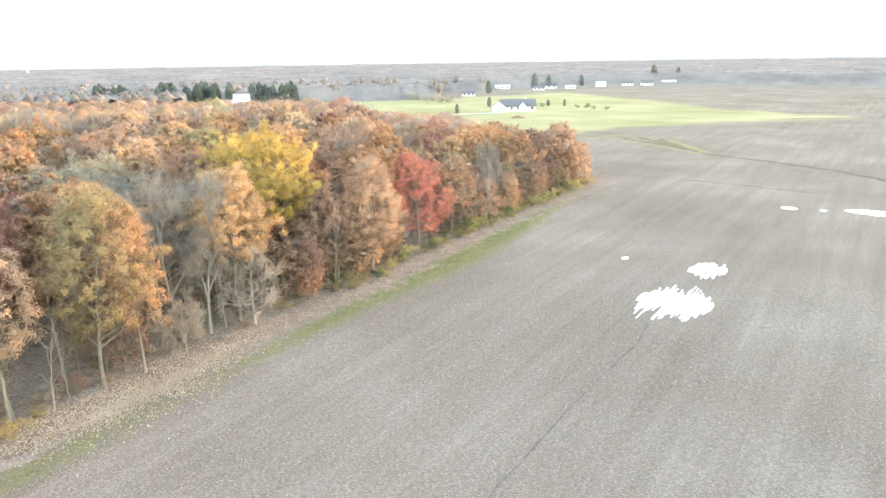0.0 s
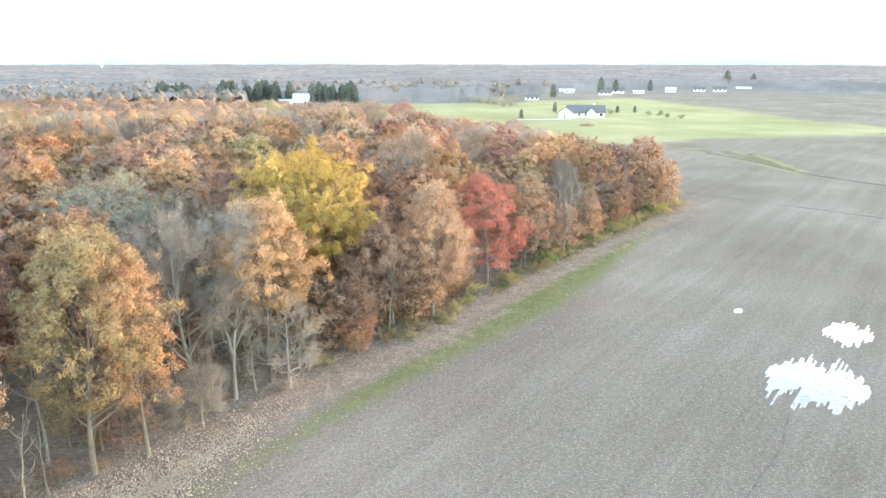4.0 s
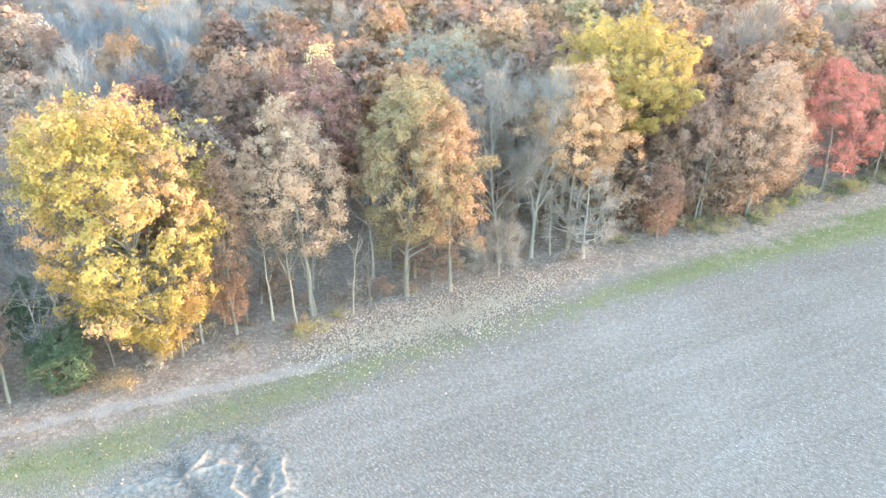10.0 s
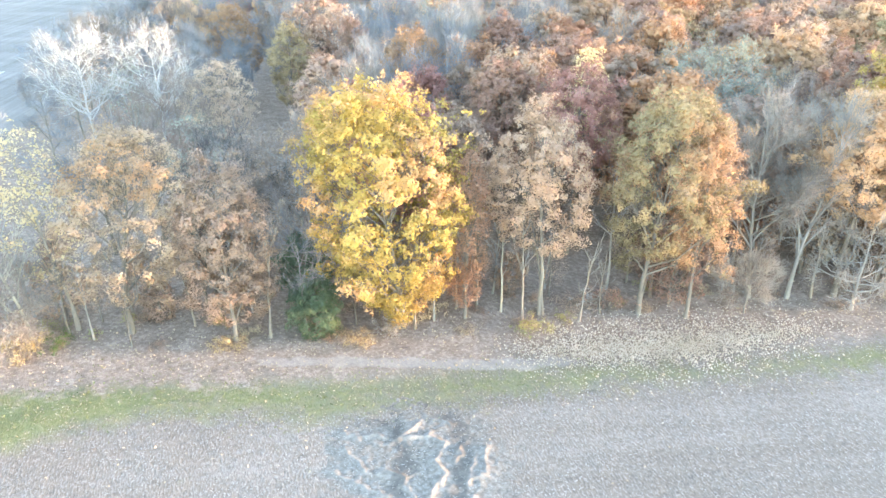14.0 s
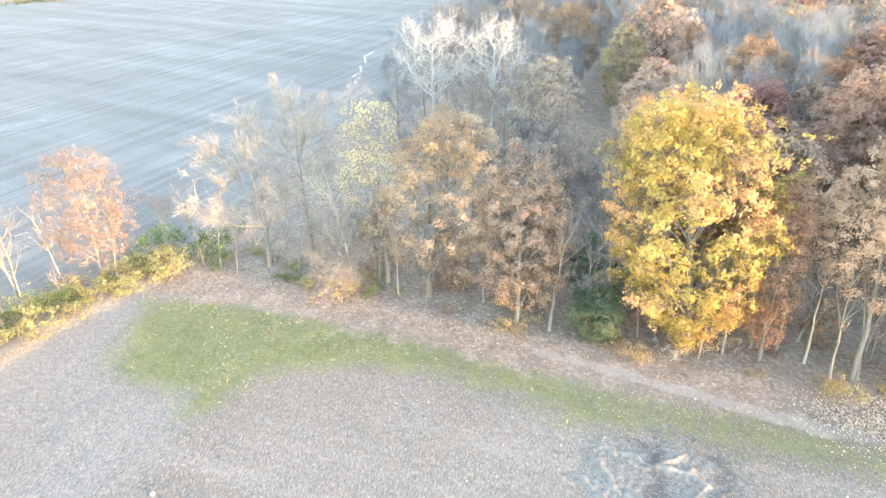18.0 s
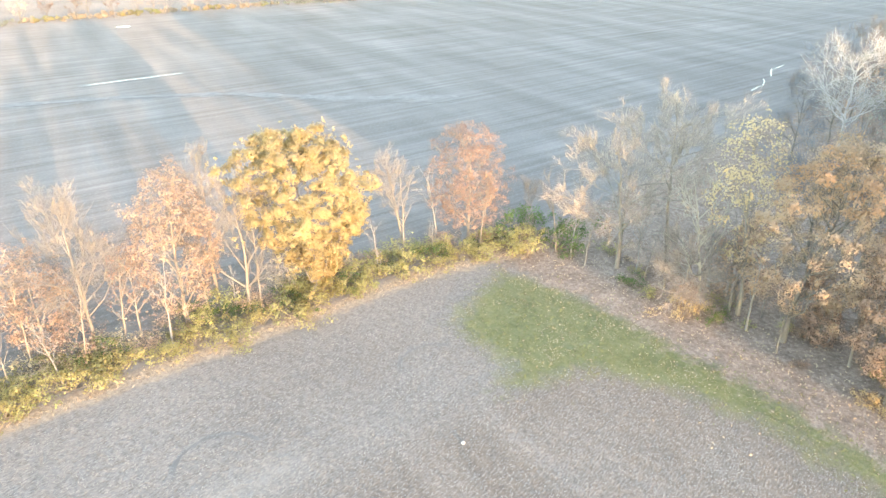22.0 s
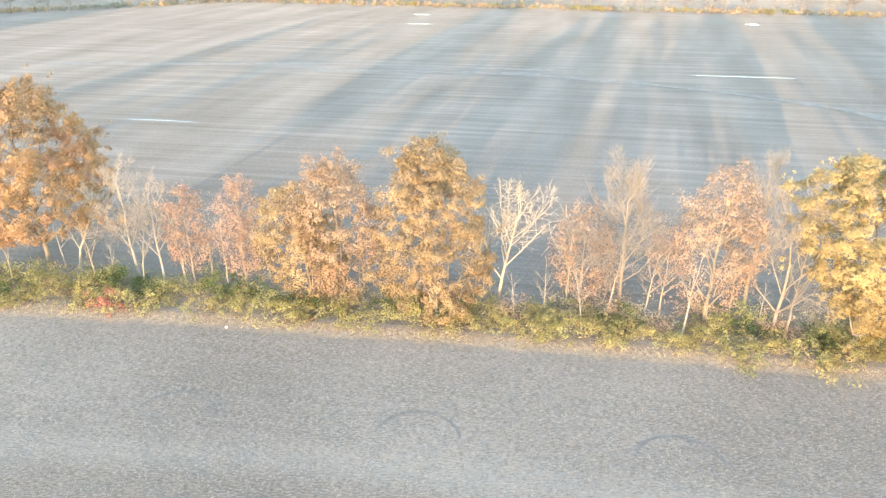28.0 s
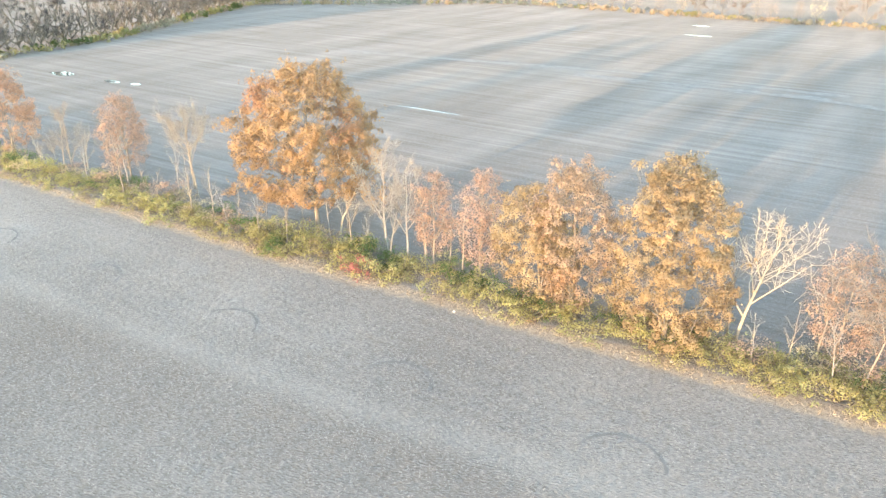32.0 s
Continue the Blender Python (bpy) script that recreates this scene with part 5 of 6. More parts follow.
def gable_roof(name, width, depth, eave, ridge, over=0.5, thick=0.25, at=(0, 0)):
    w, d = width / 2 + over, depth / 2 + over
    drop = (ridge - eave) / (depth / 2) * over
    v = []
    for z in (0.03, 0.03 + thick):
        v += [(-w, -d, eave - drop + z), (w, -d, eave - drop + z), (w, 0, ridge + z), (-w, 0, ridge + z), (w, d, eave - drop + z), (-w, d, eave - drop + z)]
    f = [(0, 1, 2, 3), (3, 2, 4, 5), (6, 9, 8, 7), (9, 11, 10, 8), (0, 6, 7, 1), (5, 4, 10, 11), (0, 3, 9, 6), (3, 5, 11, 9), (1, 7, 8, 2), (2, 8, 10, 4)]
    me = bpy.data.meshes.new(name)
    me.from_pydata([(x + at[0], y + at[1], z) for x, y, z in v], [], f)
    return me


def placed(ob, m):
    ob.matrix_local = m
    return ob


def house(kind, x, y, degrees, width, depth, eave, ridge, roof, label, windows=4, category="house"):
    root = new(kind)
    root.matrix_world = pose(x, y, 0, 0, 0, degrees)
    part("wall", gable_wall("wall", width, depth, eave, ridge), WALL, root)
    part("roof", gable_roof("roof", width, depth, eave, ridge), roof, root)
    for n in range(windows):
        wx = (n + 0.5) / windows * width - width / 2
        win = part("window", box_mesh("window", (1.5, 0.08, 1.3), (wx, -depth / 2 - 0.03, eave * 0.38)), DARK, root)
        part("frame", box_mesh("frame", (1.8, 0.05, 1.6), (wx, -depth / 2 - 0.012, eave * 0.38 - 0.15)), WALL, win)
    return tagged(root, label, category)


home = house("house", 126.5, 374.0, -14, 20.0, 10.0, 2.9, 6.4, ROOF, "white single-storey house with a dark shingle roof on a lawn", 5)
for name, me, material in (("garage_wing", gable_wall("garage_wing", 11, 8.4, 2.9, 5.8), WALL), ("garage_roof", gable_roof("garage_roof", 11, 8.4, 2.9, 5.8), ROOF)):
    placed(part(name, me, material, home), pose(-8.6, -4.6, 0.0, 0, 0, 62))
for n in (0, 1):
    placed(part("garage_door", box_mesh("garage_door", (2.7, 0.1, 2.2), (0, 0, 0)), DARK, home), pose(-13.0 + n * 1.6, -6.2 - n * 3.0, 0.02, 0, 0, -28 - 90))
placed(part("porch_gable", gable_wall("porch_gable", 5.0, 4.6, 2.9, 5.2), WALL, home), pose(2.5, -4.2, 0, 0, 0, 90))
placed(part("porch_roof", gable_roof("porch_roof", 5.0, 4.6, 2.9, 5.2), ROOF, home), pose(2.5, -4.2, 0, 0, 0, 90))
part("chimney", box_mesh("chimney", (0.8, 0.8, 2.2), (4.5, 1.2, 5.4)), WALL, home)
drive = part("driveway", box_mesh("driveway", (30, 4.5, 0.04), (0, 0, 0.005)), GRIT)
drive.matrix_world = pose(100, 362, 0, 0, 0, 3)
tagged(drive, "pale gravel driveway across the lawn", "driveway", kind="structure")
pile = part("brush_pile", mesh_from("brush_pile", *leaves_at(np.random.default_rng(8), np.random.default_rng(9).normal(0, 1, (260, 3)) * [1.6, 0.9, 0.0] + np.abs(np.random.default_rng(10).normal(0, 0.4, (260, 1))) * [0, 0, 1] + [0, 0, 0.1], 0.7)), LEAF["brown"])
pile.location = (110.5, 324.5, 0)
tagged(pile, "heap of dark brush lying on the lawn", "brush pile")
barn = house("barn", -36.0, 497.0, 4, 10.5, 9.0, 4.6, 7.8, STEEL, "tall barn with a pale steel roof among pines", 2, "barn")
house("barn", -43.0, 486.0, 4, 13.0, 8.0, 2.8, 4.6, STEEL, "low shed with a pale steel roof", 2, "barn")
for x, y, deg, w, d, e, r, roof, words in ((141, 549, -10, 13, 8, 2.8, 4.8, ROOF, "small white far house with dark roof"), (206, 668, -15, 18, 8, 2.8, 4.6, STEEL, "long white far building"), (228, 622, -15, 14, 8, 2.8, 4.8, ROOF, "white far house with dark roof"),
                                           (250, 655, -15, 20, 10, 3.2, 6.4, ROOF, "large far house with grey roof"), (268, 642, -20, 12, 6, 2.4, 3.6, STEEL, "small white shed far off"), (312, 668, -20, 12, 8, 3.0, 6.0, STEEL, "white far house with pale roof"),
                                           (350, 684, -24, 14, 9, 3.0, 5.6, ROOF, "white far house with dark roof"), (368, 676, -24, 15, 9, 3.2, 6.4, ROOF, "white far house with dark roof"), (404, 694, -28, 18, 8, 2.8, 4.8, STEEL, "pale long far house"),
                                           (425, 690, -28, 10, 7, 3.0, 4.8, STEEL, "small white shed far off"), (488, 735, -30, 34, 14, 3.6, 6.6, STEEL, "long white far farm building"), (560, 742, -34, 16, 9, 3.0, 5.2, STEEL, "white house far off"), (640, 740, -38, 20, 9, 3.0, 5.0, STEEL, "white house far off"),
                                           (700, 720, -40, 18, 10, 3.0, 5.4, ROOF, "white house far off"), (60, 560, 0, 12, 8, 2.8, 4.6, ROOF, "low far house with dark roof")):
    house("far_house", x, y, deg, w * 0.8, d * 0.8, e * 0.8, r * 0.8, roof, words, 3)
rng = np.random.default_rng(51)
for n in range(20):
    a, d = rng.uniform(-34, 50), rng.uniform(900, 2100)
    house("far_house", -math.sin(radians(a)) * d, math.cos(radians(a)) * d, a + rng.uniform(-30, 30), rng.uniform(9, 18), 8, 5.5, 8.5, STEEL if rng.uniform() < 0.6 else ROOF, "pale building among distant trees", 2)
tower = new("water_tower")
tower.location = (-790, 2386, 0)
v, f = tubes(np.array([[0, 0, 0], [0, 0, 17], [0, 0, 20], [0, 0, 29.0]]), np.array([[0, 0, 17], [0, 0, 20], [0, 0, 29], [0, 0, 31.5]]), np.array([3.2, 3.2, 6.2, 6.2]), np.array([3.2, 6.2, 6.2, 1.0]), 20)
part("tank", mesh_from("tank", v, f), WALL, tower)
tagged(tower, "white water tower far off above the woods", "water tower")

# ---- undergrowth ----
def along(line, d):
    """The place d metres along a polyline, and the way to its left."""
    for (ax, ay), (bx, by) in zip(line, line[1:]):
        n = math.hypot(bx - ax, by - ay)
        if d <= n:
            return ax + (bx - ax) * d / n, ay + (by - ay) * d / n, -(by - ay) / n, (bx - ax) / n
        d -= n
    return None


rng = np.random.default_rng(61)
d, n = 0.5, 0
while (spot := along(HEDGE, d)) and d < 175:
    x, y, lx, ly = spot
    for back, colour in ((-1.5, "bramble"), (-2.9, "bramble" if rng.uniform() < 0.75 else "green"), (-4.6, ("green", "straw", "bramble", "pinkbrown")[int(rng.uniform() * 3.99)])):
        if rng.uniform() < 0.97:
            q = back + rng.normal(0, 0.5)
            bush(n, x + lx * q + rng.normal(0, 0.4), y + ly * q + rng.normal(0, 0.4), rng.uniform(1.0, 1.5), colour, {"bramble": "yellow green bramble along the hedge", "green": "green bramble along the hedge", "straw": "dry straw coloured bramble along the hedge", "pinkbrown": "faded brown bramble along the hedge"}[colour], "brambles of the hedge", rng.uniform(0.6, 1.0))
        n += 1
    d += rng.uniform(1.3, 2.0) * (1 + d / 200)
d = 4.0
while (spot := along(WOOD_EDGE, d)) and d < 96:
    x, y, lx, ly = spot
    q = rng.uniform(-1.6, 0.6)
    bush(n, x + lx * q, y + ly * q, rng.uniform(0.9, 1.5) * (1.0 if d < 60 else 0.75), ("bramble", "bramble", "green", "olive")[n % 4], "yellow green bramble at the foot of the wood", "brambles of the wood's edge", rng.uniform(0.7, 1.1))
    n += 1
    d += rng.uniform(1.2, 2.4)
SAPLINGS = [template(260 + n, 8, 2.6, 0.35, 0, 0.2, 0.4, 8, 3, 3, 0) for n in range(5)]
d = 2.0
while (spot := along(HEDGE, d)) and d < 190:
    x, y, lx, ly = spot
    q = rng.uniform(-7.5, -2.0)
    plant("sapling", SAPLINGS[n % 5], x + lx * q, y + ly * q, rng.uniform(0.5, 1.15), n * 1.7, "peach", (BARK_PALE, BARK_GREY, BARK_PALE)[n % 3], "thin bare sapling growing in the hedge", group="saplings of the hedge")
    n += 1
    d += rng.uniform(1.0, 3.2)
d = 1.0
while (spot := along(WOOD_EDGE, d)) and d < 195:
    x, y, lx, ly = spot
    near = 1.0 if y < 75 else 0.7
    if rng.uniform() < near:
        q = rng.uniform(-7.0, -0.6)
        plant("sapling", SAPLINGS[n % 5], x + lx * q, y + ly * q, rng.uniform(0.7, 1.6), n * 1.7, "peach", (BARK_GREY, BARK, BARK_PALE)[n % 3], "thin bare sapling at the wood's edge", group="saplings of the wood's edge")
    if rng.uniform() < 0.8:
        q = rng.uniform(-5.0, 0.2)
        colour = ("straw", "brown", "straw", "bramble", "pinkbrown", "palegrey")[int(rng.uniform() * 5.99)] if y < 95 else ("bramble", "brown", "straw")[n % 3]
        if 0 < y < 14:
            colour = ("bramble", "green", "bramble", "straw")[n % 4]
        bush(n, x + lx * q, y + ly * q, rng.uniform(0.45, 1.0), colour, f"low {'yellow green' if colour == 'bramble' else 'green' if colour == 'green' else 'dry brown'} shrub at the wood's edge", "shrubs of the wood's edge", rng.uniform(0.7, 1.2))
    n += 1
    d += rng.uniform(1.1, 2.4)
d = 0.5
while (spot := along(WOOD_EDGE, d)) and d < 178:
    x, y, lx, ly = spot
    q = rng.uniform(-5.5, -1.2)
    t = rng.uniform()
    hidden = any((x + lx * q - a) ** 2 + (y + ly * q - b) ** 2 < r * r for a, b, r in ((19.5, 91.0, 6.5), (-33, 34, 5), (-38.5, 27.5, 5)))
    if y < 64:
        q -= 2.5
    if (y > 64 or t < 0.8) and not hidden:
        colour = ("brown", "pinkbrown", "russet", "brown", "goldbrown", "brown", "pinkbrown")[int(rng.uniform() * 6.99)]
        s = rng.uniform(0.34, 0.62) if y > 64 else rng.uniform(0.28, 0.5)
        plant("young_tree", LEAFY_LOW[n % 4] if y > 64 or n % 3 else SPARSE[n % 4], x + lx * q, y + ly * q, s, n * 1.3, colour, BARK, f"low young tree with {WARM[colour]} leaves", group="young trees of the wood's edge")
    n += 1
    d += rng.uniform(1.8, 3.2)
for k, (x, y, s, colour, words) in enumerate((                                              (-25.4, 40.2, 0.95, "bramble", "round yellow green bush at the wood's edge"), (-22.4, 47.5, 1.2, "russet", "small orange russet bush"), (-34.2, 29.6, 0.9, "goldbrown", "low golden bush at the wood's edge"),
                                              (-4.3, -57.0, 1.15, "red", "small bush in scarlet leaf at the hedge"), (3.0, -63.4, 1.2, "green", "dark green bush at the hedge"), (-60.8, -1.4, 1.6, "bramble", "yellow bush at the corner of the hedge"),
                                              (-63.5, 1.5, 2.0, "green", "green shrub at the corner of the hedge"), (-66.0, -2.0, 1.9, "green", "green shrub at the corner of the hedge"), (-51.5, 12.0, 1.1, "gold", "low golden bush at the wood's edge"), (-41.4, 22.8, 0.8, "gold", "low golden bush at the foot of a tree"))):
    bush(k, x, y, s, colour, words, "", 1.1)

# ---- hedges beyond the far field ----
FAR_HEDGE = [(10, -290), (-89, -275), (-156, -207), (-227, -136), (-303, -49), (-400, 90)]
SIDE_ROW = [(110, -150), (66, -184), (46, -210), (20, -270), (0, -310)]


def bramble_bank(line, name, colours, height, label, spread):
    """A long bank of brambles far off, joined into one."""
    rg = np.random.default_rng(len(name))
    total = sum(math.hypot(b[0] - a[0], b[1] - a[1]) for a, b in zip(line, line[1:]))
    spots = np.array([along(line, t) for t in rg.uniform(0, total - 0.1, int(total * 2.4))])
    q = rg.normal(0, spread, len(spots))
    lobes = np.stack([spots[:, 0] + spots[:, 2] * q, spots[:, 1] + spots[:, 3] * q, rg.uniform(0.2, 0.7, len(q)) * height], 1)
    p, out = lobed(rg, lobes, 0.9, int(total * 55))
    p[:, 2] = np.maximum(p[:, 2], 0.08)
    v, f = leaves_at(rg, p, 0.5, outward=out)
    me = mesh_from(name, v, f)
    for c in colours:
        me.materials.append(LEAF[c])
    blot = np.array([noise.noise(Vector((c[0] * 0.06, c[1] * 0.06, 0.5))) for c in p])
    me.polygons.foreach_set("material_index", np.clip(((blot + 0.45) * len(colours) / 0.9), 0, len(colours) - 1).astype(np.int32))
    return tagged(new(name, me), label, "bramble", kind="stuff")


bramble_bank(FAR_HEDGE, "far_brambles", ("straw", "bramble", "straw", "greygreen"), 1.6, "straw coloured brambles under a far hedge", 2.2)
bramble_bank(SIDE_ROW, "side_brambles", ("green", "bramble", "greygreen"), 2.2, "dark green brambles under a side hedge", 1.6)
d = 0.0
while (spot := along(FAR_HEDGE, d)):
    x, y, lx, ly = spot
    u = rng.uniform(size=4)
    q = rng.uniform(0.0, 5.0)
    plant("hedge_tree", (BARE_FAR + SPARSE)[n % 8], x + lx * q * -1, y - ly * q, 0.4 + 0.25 * u[0], u[1] * 6, ("twigbrown", "twigbrown", "twiggrey", "twigbrown", "brown", "pinkbrown", "brown", "straw")[n % 8], BARK, "thin half bare tree in a far hedge", group="trees of the far hedge")
    n += 1
    d += rng.uniform(4.0, 8.0)
d = 0.0
while (spot := along(SIDE_ROW, d)):
    x, y, lx, ly = spot
    u = rng.uniform(size=4)
    plant("hedge_tree", BARE_DARK[n % 4], x + lx * 2, y + ly * 2, 0.62 + 0.25 * u[0], u[1] * 6, ("twigdark", "twigbrown")[n % 2], BARK, "bare grey tree in the hedge at the field's side", group="trees of the side hedge")
    n += 1
    d += rng.uniform(2.0, 3.6)

# ---- loose cover on the ground ----
def scatter(name, x, y, size, material, label, category, up=2.0, lift=0.03, seed=1, aspect=0.6):
    rg = np.random.default_rng(seed)
    c = np.stack([x, y, np.full(len(x), lift) + rg.uniform(0, 0.03, len(x))], 1)
    v, f = leaves_at(rg, c, size, up=up, aspect=aspect)
    v[:, 2] = np.maximum(v[:, 2], 0.006)
    return tagged(part(name, mesh_from(name, v, f), material), label, category, kind="stuff")


STRAW = plain_material("straw_bits", (0.28, 0.25, 0.21), (0.44, 0.40, 0.345), 0.3, 0.9)
rg = np.random.default_rng(71)
r, a = 14 + 68 * rg.uniform(size=170000) ** 0.7, rg.uniform(0, 6.2832, 170000)
x, y = np.cos(a) * r, np.sin(a) * r
open_field = (inside(x, y, WOOD) < -5) & (inside(x, y, FAR_FIELD) < -2) & (inside(x, y, GRASS) < 0.5)
scatter("stubble", x[open_field], y[open_field], 0.19, STRAW, "pale bits of straw strewn over the field", "stubble", 9.0, 0.03, 2, 0.22)
x, y = rg.uniform(-70, 75, 140000), rg.uniform(-12, 145, 140000)
gap = polyline_gap(x, y, WOOD_EDGE)
near_edge = (gap < rg.exponential(3.4, 140000)) & (inside(x, y, WOOD) < 6)
scatter("fallen_leaves", x[near_edge], y[near_edge], 0.18, LEAF["straw"], "fallen tan leaves strewn along the wood's edge", "leaf litter", 1.5, 0.04, 3)
HUSK = leaf_material("dry_husk", (0.42, 0.345, 0.24), (0.57, 0.48, 0.355), (0.70, 0.61, 0.48))
spots = np.array([along([(-26.0, 35.6), (-23.0, 38.5), (-15.5, 45.5), (-8.5, 55.5), (-2.0, 62.5)], t) for t in 34 * rg.beta(3.0, 4.2, 12000)])
q = rg.normal(0.3, 1.6, len(spots)) * rg.uniform(0.2, 1.7, len(spots))
scatter("dry_husks", spots[:, 0] + spots[:, 2] * q, spots[:, 1] + spots[:, 3] * q, 0.15, HUSK, "pale dry husks heaped along the field's edge", "leaf litter", 0.8, 0.07, 4)
x, y = rg.uniform(-60, 75, 160000), rg.uniform(-8, 142, 160000)
lush = inside(x, y, GRASS) > rg.normal(0.4, 1.5, 160000)
x, y = x[lush], y[lush]
blades = np.stack([x, y, np.full(len(x), 0.09)], 1)
v, f = leaves_at(rg, blades, 0.26, up=0.0, aspect=0.25)
v[:, 2] = np.maximum(v[:, 2], 0.004)
GRASSY = leaf_material("grass_blades", (0.11, 0.128, 0.042), (0.185, 0.203, 0.072), (0.28, 0.28, 0.125), (0.32, 0.28, 0.18), 0.52)
tagged(part("grass", mesh_from("grass", v, f), GRASSY), "short green grass between field and wood", "grass", kind="stuff")
x, y = rg.uniform(-60, 30, 26000), rg.uniform(-8, 85, 26000)
strewn = inside(x, y, GRASS) > -1.5
scatter("strewn_leaves", x[strewn], y[strewn], 0.12, LEAF["straw"], "pale dry leaves strewn over the grass", "leaf litter", 6.0, 0.1, 6)
d = rg.uniform(0, 165, 4500)
spots = np.array([along(HEDGE, t) for t in d])
q = rg.normal(0.1, 0.35, len(d))
p = np.stack([spots[:, 0] + spots[:, 2] * q, spots[:, 1] + spots[:, 3] * q, np.full(len(d), 0.16)], 1)
v, f = leaves_at(rg, p, 0.26, up=0.0, aspect=0.18)
v[:, 2] = np.maximum(v[:, 2], 0.004)
tagged(part("dry_grass", mesh_from("dry_grass", v, f), LEAF["straw"]), "dry golden grass along the hedge's foot", "grass", kind="stuff")

# ---- wheel marks ----
EARTH = plain_material("dark_earth", (0.165, 0.148, 0.13), (0.23, 0.207, 0.183), 0.8, 0.95, 0.03)


def ribbon(line, width, seed, height=0.012):
    """A flat uneven strip along a line."""
    rr = np.random.default_rng(seed)
    p = np.array(line, float)
    t = np.gradient(p, axis=0)
    t /= np.linalg.norm(t, axis=1, keepdims=True)
    side = np.stack([-t[:, 1], t[:, 0]], 1) * (width * 0.5 * rr.uniform(0.35, 1.3, (len(p), 1)))
    v = np.concatenate([np.c_[p + side, np.full(len(p), height)], np.c_[p - side, np.full(len(p), height)]])
    k = np.arange(len(p) - 1)
    return v, np.stack([k, k + 1, k + 1 + len(p), k + len(p)], 1)


def bent(points, steps=12, jitter=0.25, seed=0):
    rr = np.random.default_rng(seed)
    out = []
    for (ax, ay), (bx, by) in zip(points, points[1:]):
        out += [(ax + (bx - ax) * k / steps + rr.normal(0, jitter), ay + (by - ay) * k / steps + rr.normal(0, jitter)) for k in range(steps)]
    return out


WET_GRASS = plain_material("ditch_grass", (0.20, 0.185, 0.10), (0.28, 0.255, 0.15), 0.4, 0.9, 0.03)
v, f = joined([ribbon(bent([(78.7, 248.0), (102.6, 229.1), (116.0, 223.5), (119.5, 198.0), (121.4, 172.8)], 10, 0.5, 21), 2.8, 95, 0.02),
               ribbon(bent([(84.0, 256.0), (112.2, 240.7), (125.9, 224.9), (131.8, 214.7), (127.5, 192.0), (124.8, 176.0)], 10, 0.5, 22), 2.8, 96, 0.02)])
tagged(part("ditch_bank", mesh_from("ditch_bank", v, f), WET_GRASS), "grassy bank of a shallow ditch crossing the field", "ditch", kind="structure")
for k, way in enumerate(([(-166.0, 51.0), (-160.0, 46.5), (-152.0, 44.5)], [(-149.5, 42.5), (-144.0, 41.0), (-138.0, 37.0)])):
    v, f = ribbon(bent(way, 9, 0.1, 24 + k), 0.2, 97 + k, 0.03)
    tagged(part("stream", mesh_from("stream", v, f), WATER), "narrow thread of water along the wood", "stream", kind="structure")
marks = []
for k, dd in enumerate(np.arange(19.6, 140, 16.5)):
    x, y, lx, ly = along(HEDGE, dd)
    a = np.linspace(-1.35, 1.2 + 0.2 * math.sin(k), 30) + math.atan2(-ly, -lx)
    marks.append(ribbon(np.stack([x + lx * 12.0 + np.cos(a) * 2.8, y + ly * 12.0 + np.sin(a) * 2.8], 1), 0.24, k))
lines = []
lines.append(ribbon(bent([(37.1, 50.7), (33.4, 45.7), (24.9, 38.0), (14, 27), (4, 16)], 5, 0.06, 1), 0.26, 90))
lines.append(ribbon(bent([(118.0, 222.0), (122.6, 196.0), (123.4, 174.0), (131.5, 152.0), (135.6, 136.1), (136.0, 114.0), (147, 80)], 10, 0.3, 2), 2.6, 91))
lines.append(ribbon(bent([(77.1, 152.3), (85.2, 143.1), (95.3, 131.3), (101.6, 123.0), (112.0, 108.0)], 8, 0.2, 4), 0.9, 98))
marks.append(ribbon(bent([(-69.7, -131.4), (-94.6, -109.1), (-113.0, -79.7), (-119.8, -58.6), (-117.3, -36.7), (-120.8, -15.1)], 12, 0.25, 3), 0.7, 92, 0.045))
pale_line = ribbon(bent([(-60, -140), (-94.6, -111), (-113.0, -82), (-121, -58.6), (-121, -36.7), (-126, -15.1)], 14, 0.15, 5), 3.2, 93, 0.02)
pale_line2 = ribbon(bent([(-12.9, -179.9), (-70.4, -141), (-105.2, -108.0)], 14, 0.15, 6), 2.6, 94, 0.024)
v, f = joined([pale_line, pale_line2])
PALE_EARTH = plain_material("pale_earth", (0.21, 0.19, 0.168), (0.29, 0.265, 0.24), 0.7, 0.95, 0.02)
tagged(part("pale_strips", mesh_from("pale_strips", v, f), PALE_EARTH), "pale washed strips of soil across the fields", "soil", kind="stuff")
lines.append(ribbon(bent([(224.0, 273.5), (255.0, 265.0), (298.6, 252.7), (420.0, 218.0)], 12, 0.3, 7), 3.2, 99))
v, f = joined(lines)
tagged(part("wet_furrows", mesh_from("wet_furrows", v, f), plain_material("wet_earth", (0.115, 0.10, 0.086), (0.185, 0.165, 0.142), 0.8, 0.9)), "dark wet furrows drawn across the field", "furrow", kind="stuff")
v, f = joined(marks)
tagged(part("wheel_marks", mesh_from("wheel_marks", v, f), EARTH), "dark curved wheel marks pressed into the field", "wheel marks", kind="stuff")

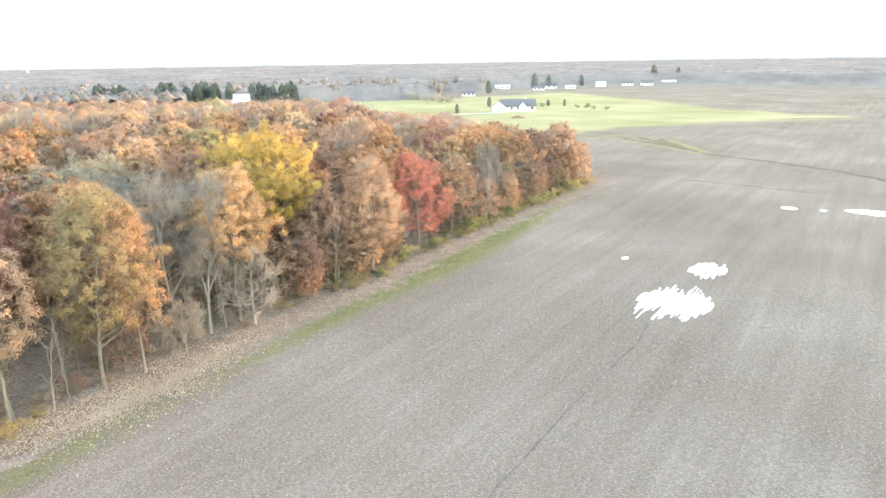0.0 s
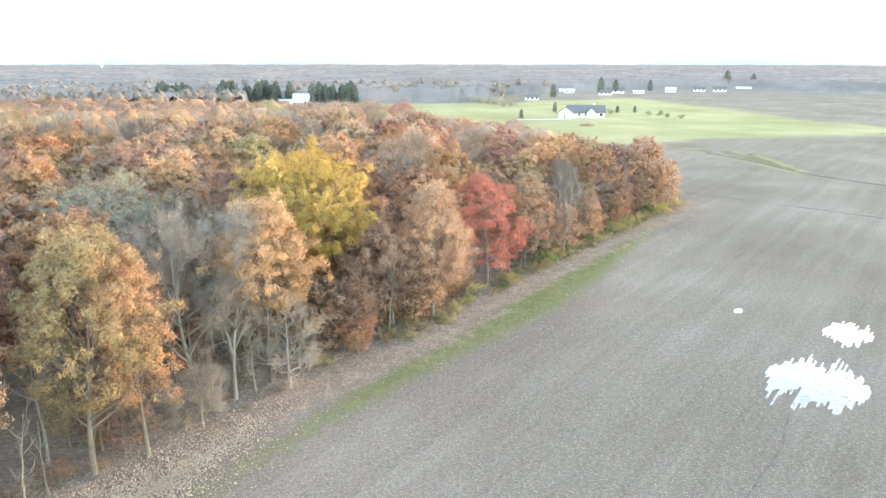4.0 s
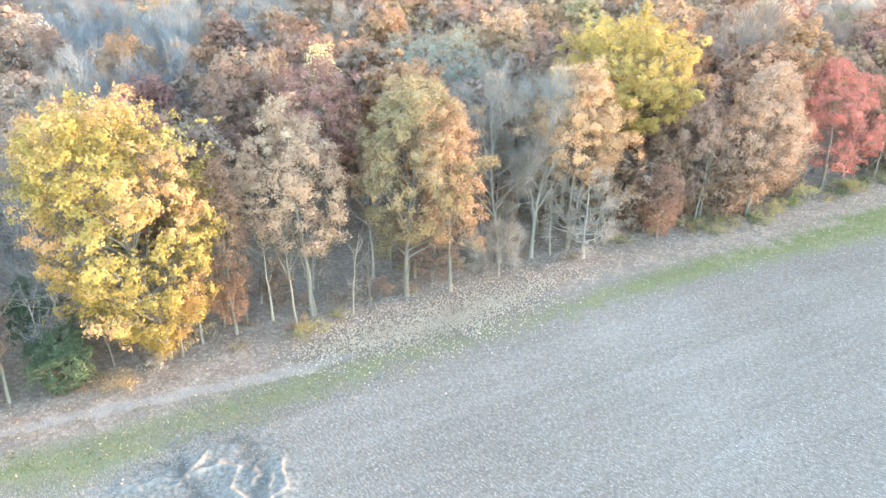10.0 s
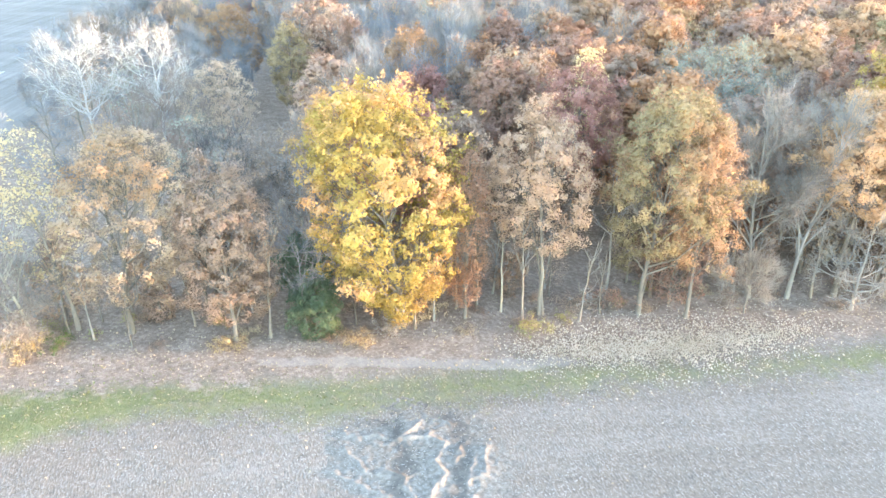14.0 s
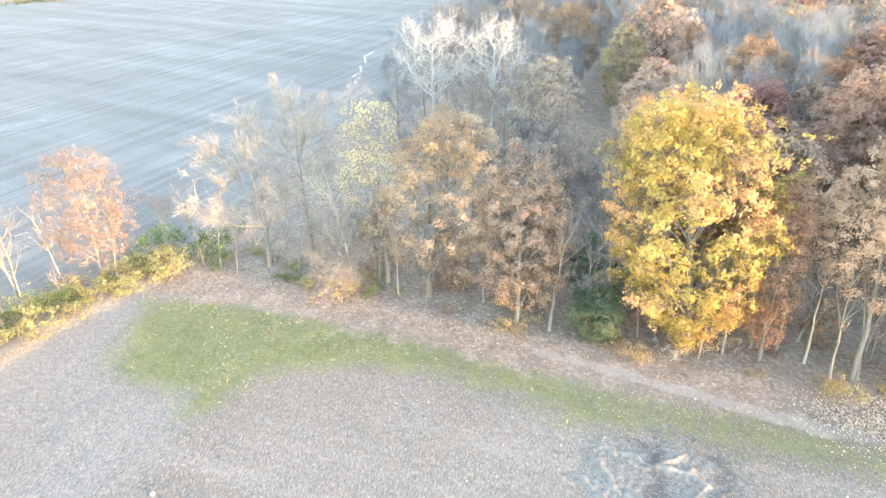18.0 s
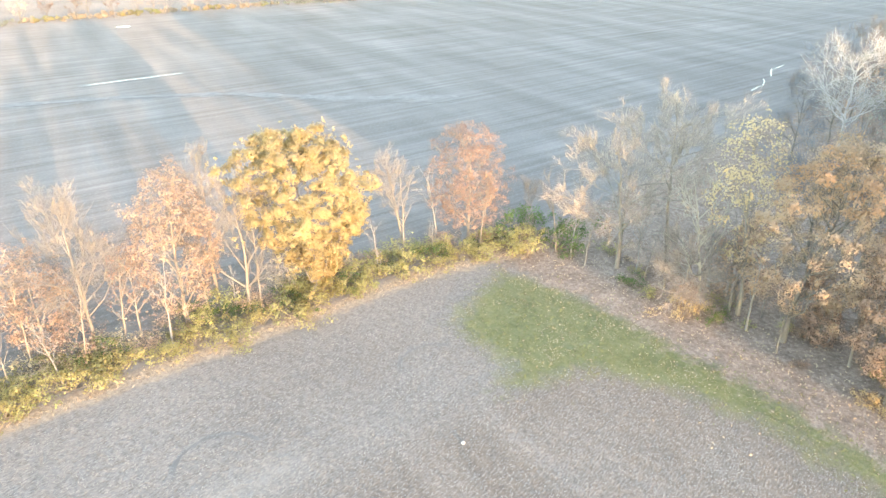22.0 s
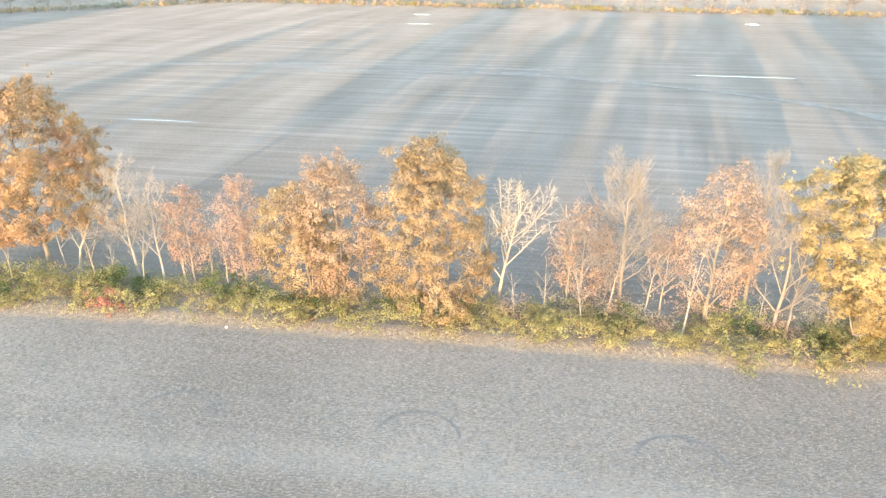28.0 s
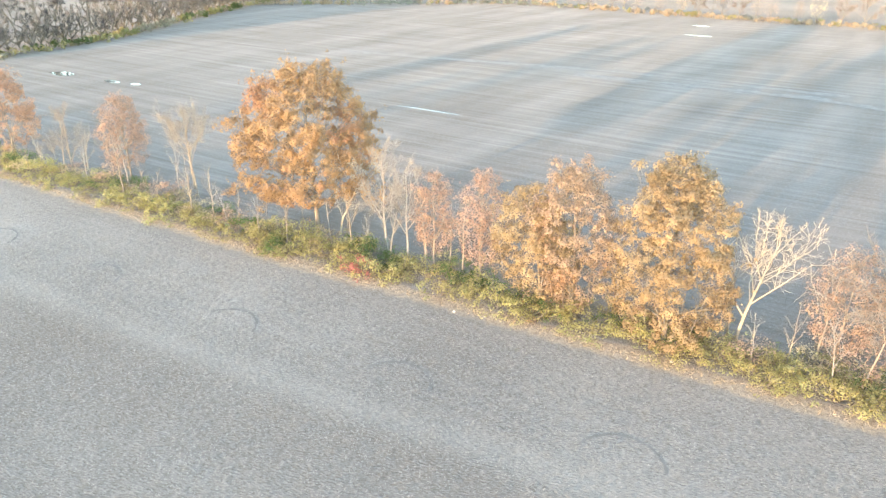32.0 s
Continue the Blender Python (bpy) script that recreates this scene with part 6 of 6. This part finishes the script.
# ---- muddy ruts where machines turned ----
rg = np.random.default_rng(81)
mx, my = np.meshgrid(np.arange(-30.5, -14.0, 0.11), np.arange(17.5, 31.0, 0.11))
warp_x = np.array([[noise.noise(Vector((px * 0.9, py * 0.9, 1.5))) + 0.5 * noise.noise(Vector((px * 2.9, py * 2.9, 3.5))) for px in mx[0]] for py in my[:, 0]]) * 0.45
warp_y = np.array([[noise.noise(Vector((px * 0.9, py * 0.9, 8.5))) + 0.5 * noise.noise(Vector((px * 2.9, py * 2.9, 9.5))) for px in mx[0]] for py in my[:, 0]]) * 0.45
rough = np.array([[noise.noise(Vector((px * 3.1, py * 3.1, 4.5))) for px in mx[0]] for py in my[:, 0]])
RIDGES = ([(-27.2, 22.4), (-25.9, 23.1), (-24.1, 24.3), (-24.8, 26.3)], [(-24.1, 24.7), (-23.6, 25.7), (-21.7, 25.8), (-21.5, 24.3), (-20.1, 23.6), (-19.5, 21.8)],
          [(-19.7, 27.1), (-18.3, 25.6), (-18.8, 24.2), (-20.0, 26.2)], [(-22.8, 27.5), (-23.6, 27.4)], [(-20.6, 25.0), (-21.0, 26.1)], [(-23.1, 21.4), (-22.0, 22.0), (-20.3, 21.0)], [(-26.6, 21.4), (-23.9, 21.0)],
          [(-17.8, 23.4), (-17.2, 22.2)], [(-25.4, 19.6), (-23.2, 19.6), (-21.6, 20.4)])
crest, spill = np.zeros(mx.shape), np.zeros(mx.shape)
for line in RIDGES:
    gap = polyline_gap(mx + warp_x, my + warp_y, line)
    crest = np.maximum(crest, np.exp(-((gap / 0.12) ** 2)))
    spill = np.maximum(spill, np.exp(-((gap / 0.75) ** 2)))
rut = np.zeros(mx.shape)
for line in ([(-18.2, 20.4), (-18.7, 22.9), (-19.9, 24.9), (-22.0, 27.6), (-25.0, 28.2)], [(-21.0, 19.4), (-22.8, 23.2), (-25.4, 25.0), (-27.8, 25.2)]):
    rut = np.maximum(rut, np.exp(-((polyline_gap(mx + warp_x, my + warp_y, line) / 0.6) ** 2)))
whole = np.clip(1.5 - np.hypot((mx + 22.0) / 5.6, (my - 24.0) / 4.6) + 0.6 * warp_x, 0, 1)
high = whole * (0.035 + 0.13 * crest + 0.04 * spill + 0.05 * rough * (0.5 + spill) - 0.03 * rut) - 0.03 * (1 - whole)
k = np.arange(mx.size).reshape(mx.shape)
quads = np.stack([k[:-1, :-1], k[:-1, 1:], k[1:, 1:], k[1:, :-1]], -1)[whole[:-1, :-1] > 0.02].reshape(-1, 4)
mud_mesh = mesh_from("mud_ridges", np.stack([mx, my, high], -1).reshape(-1, 3), quads)
for key, values in (("crust", np.clip(crest + 0.35 * spill + 0.5 * rough * spill, 0, 1)), ("wet", np.clip(rut * 1.3 - spill * 0.4, 0, 1))):
    mud_mesh.attributes.new(key, "FLOAT", "POINT").data.foreach_set("value", values.ravel().astype(np.float32))
m, nt, bsdf = nodes_of("drying_mud")
crumbs = noise_node(nt, 3.2, 5, 0.7, object_place(nt))
dry, wet = nt.nodes.new("ShaderNodeAttribute"), nt.nodes.new("ShaderNodeAttribute")
dry.attribute_name, wet.attribute_name = "crust", "wet"
tone = ramp(nt, crumbs, [(0.36, (0.125, 0.107, 0.089)), (0.5, (0.19, 0.166, 0.138)), (0.64, (0.27, 0.238, 0.2))])
tone = mix(nt, math_node(nt, "MULTIPLY", dry.outputs["Fac"], 0.42), tone, (0.30, 0.262, 0.222))
tone = mix(nt, math_node(nt, "MULTIPLY", wet.outputs["Fac"], 0.65), tone, (0.095, 0.082, 0.07))
nt.links.new(tone, bsdf.inputs["Base Color"])
nt.links.new(math_node(nt, "MULTIPLY_ADD", wet.outputs["Fac"], -0.35, 0.9), bsdf.inputs["Roughness"])
bsdf.inputs["Specular IOR Level"].default_value = 0.0
bump(nt, bsdf, crumbs, 0.6, 0.06)
tagged(part("mud_ridges", mud_mesh, m), "curved ridges of churned drying mud in wheel ruts", "mud", kind="structure")
for x, y, s in ((-33.7, -4.0, 0.15), (-26.2, -38.5, 0.14), (-11.9, -49.1, 0.14)):
    bm = bmesh.new()
    bmesh.ops.create_icosphere(bm, subdivisions=2, radius=s)
    for v in bm.verts:
        v.co *= 1 + 0.25 * noise.noise(v.co * 4)
        v.co.z *= 0.5
    me = bpy.data.meshes.new("stone")
    bm.to_mesh(me)
    bm.free()
    ob = part("stone", me, GRIT)
    ob.location = (x, y, s * 0.25)
    tagged(ob, "pale stone lying in the stubble", "stone")
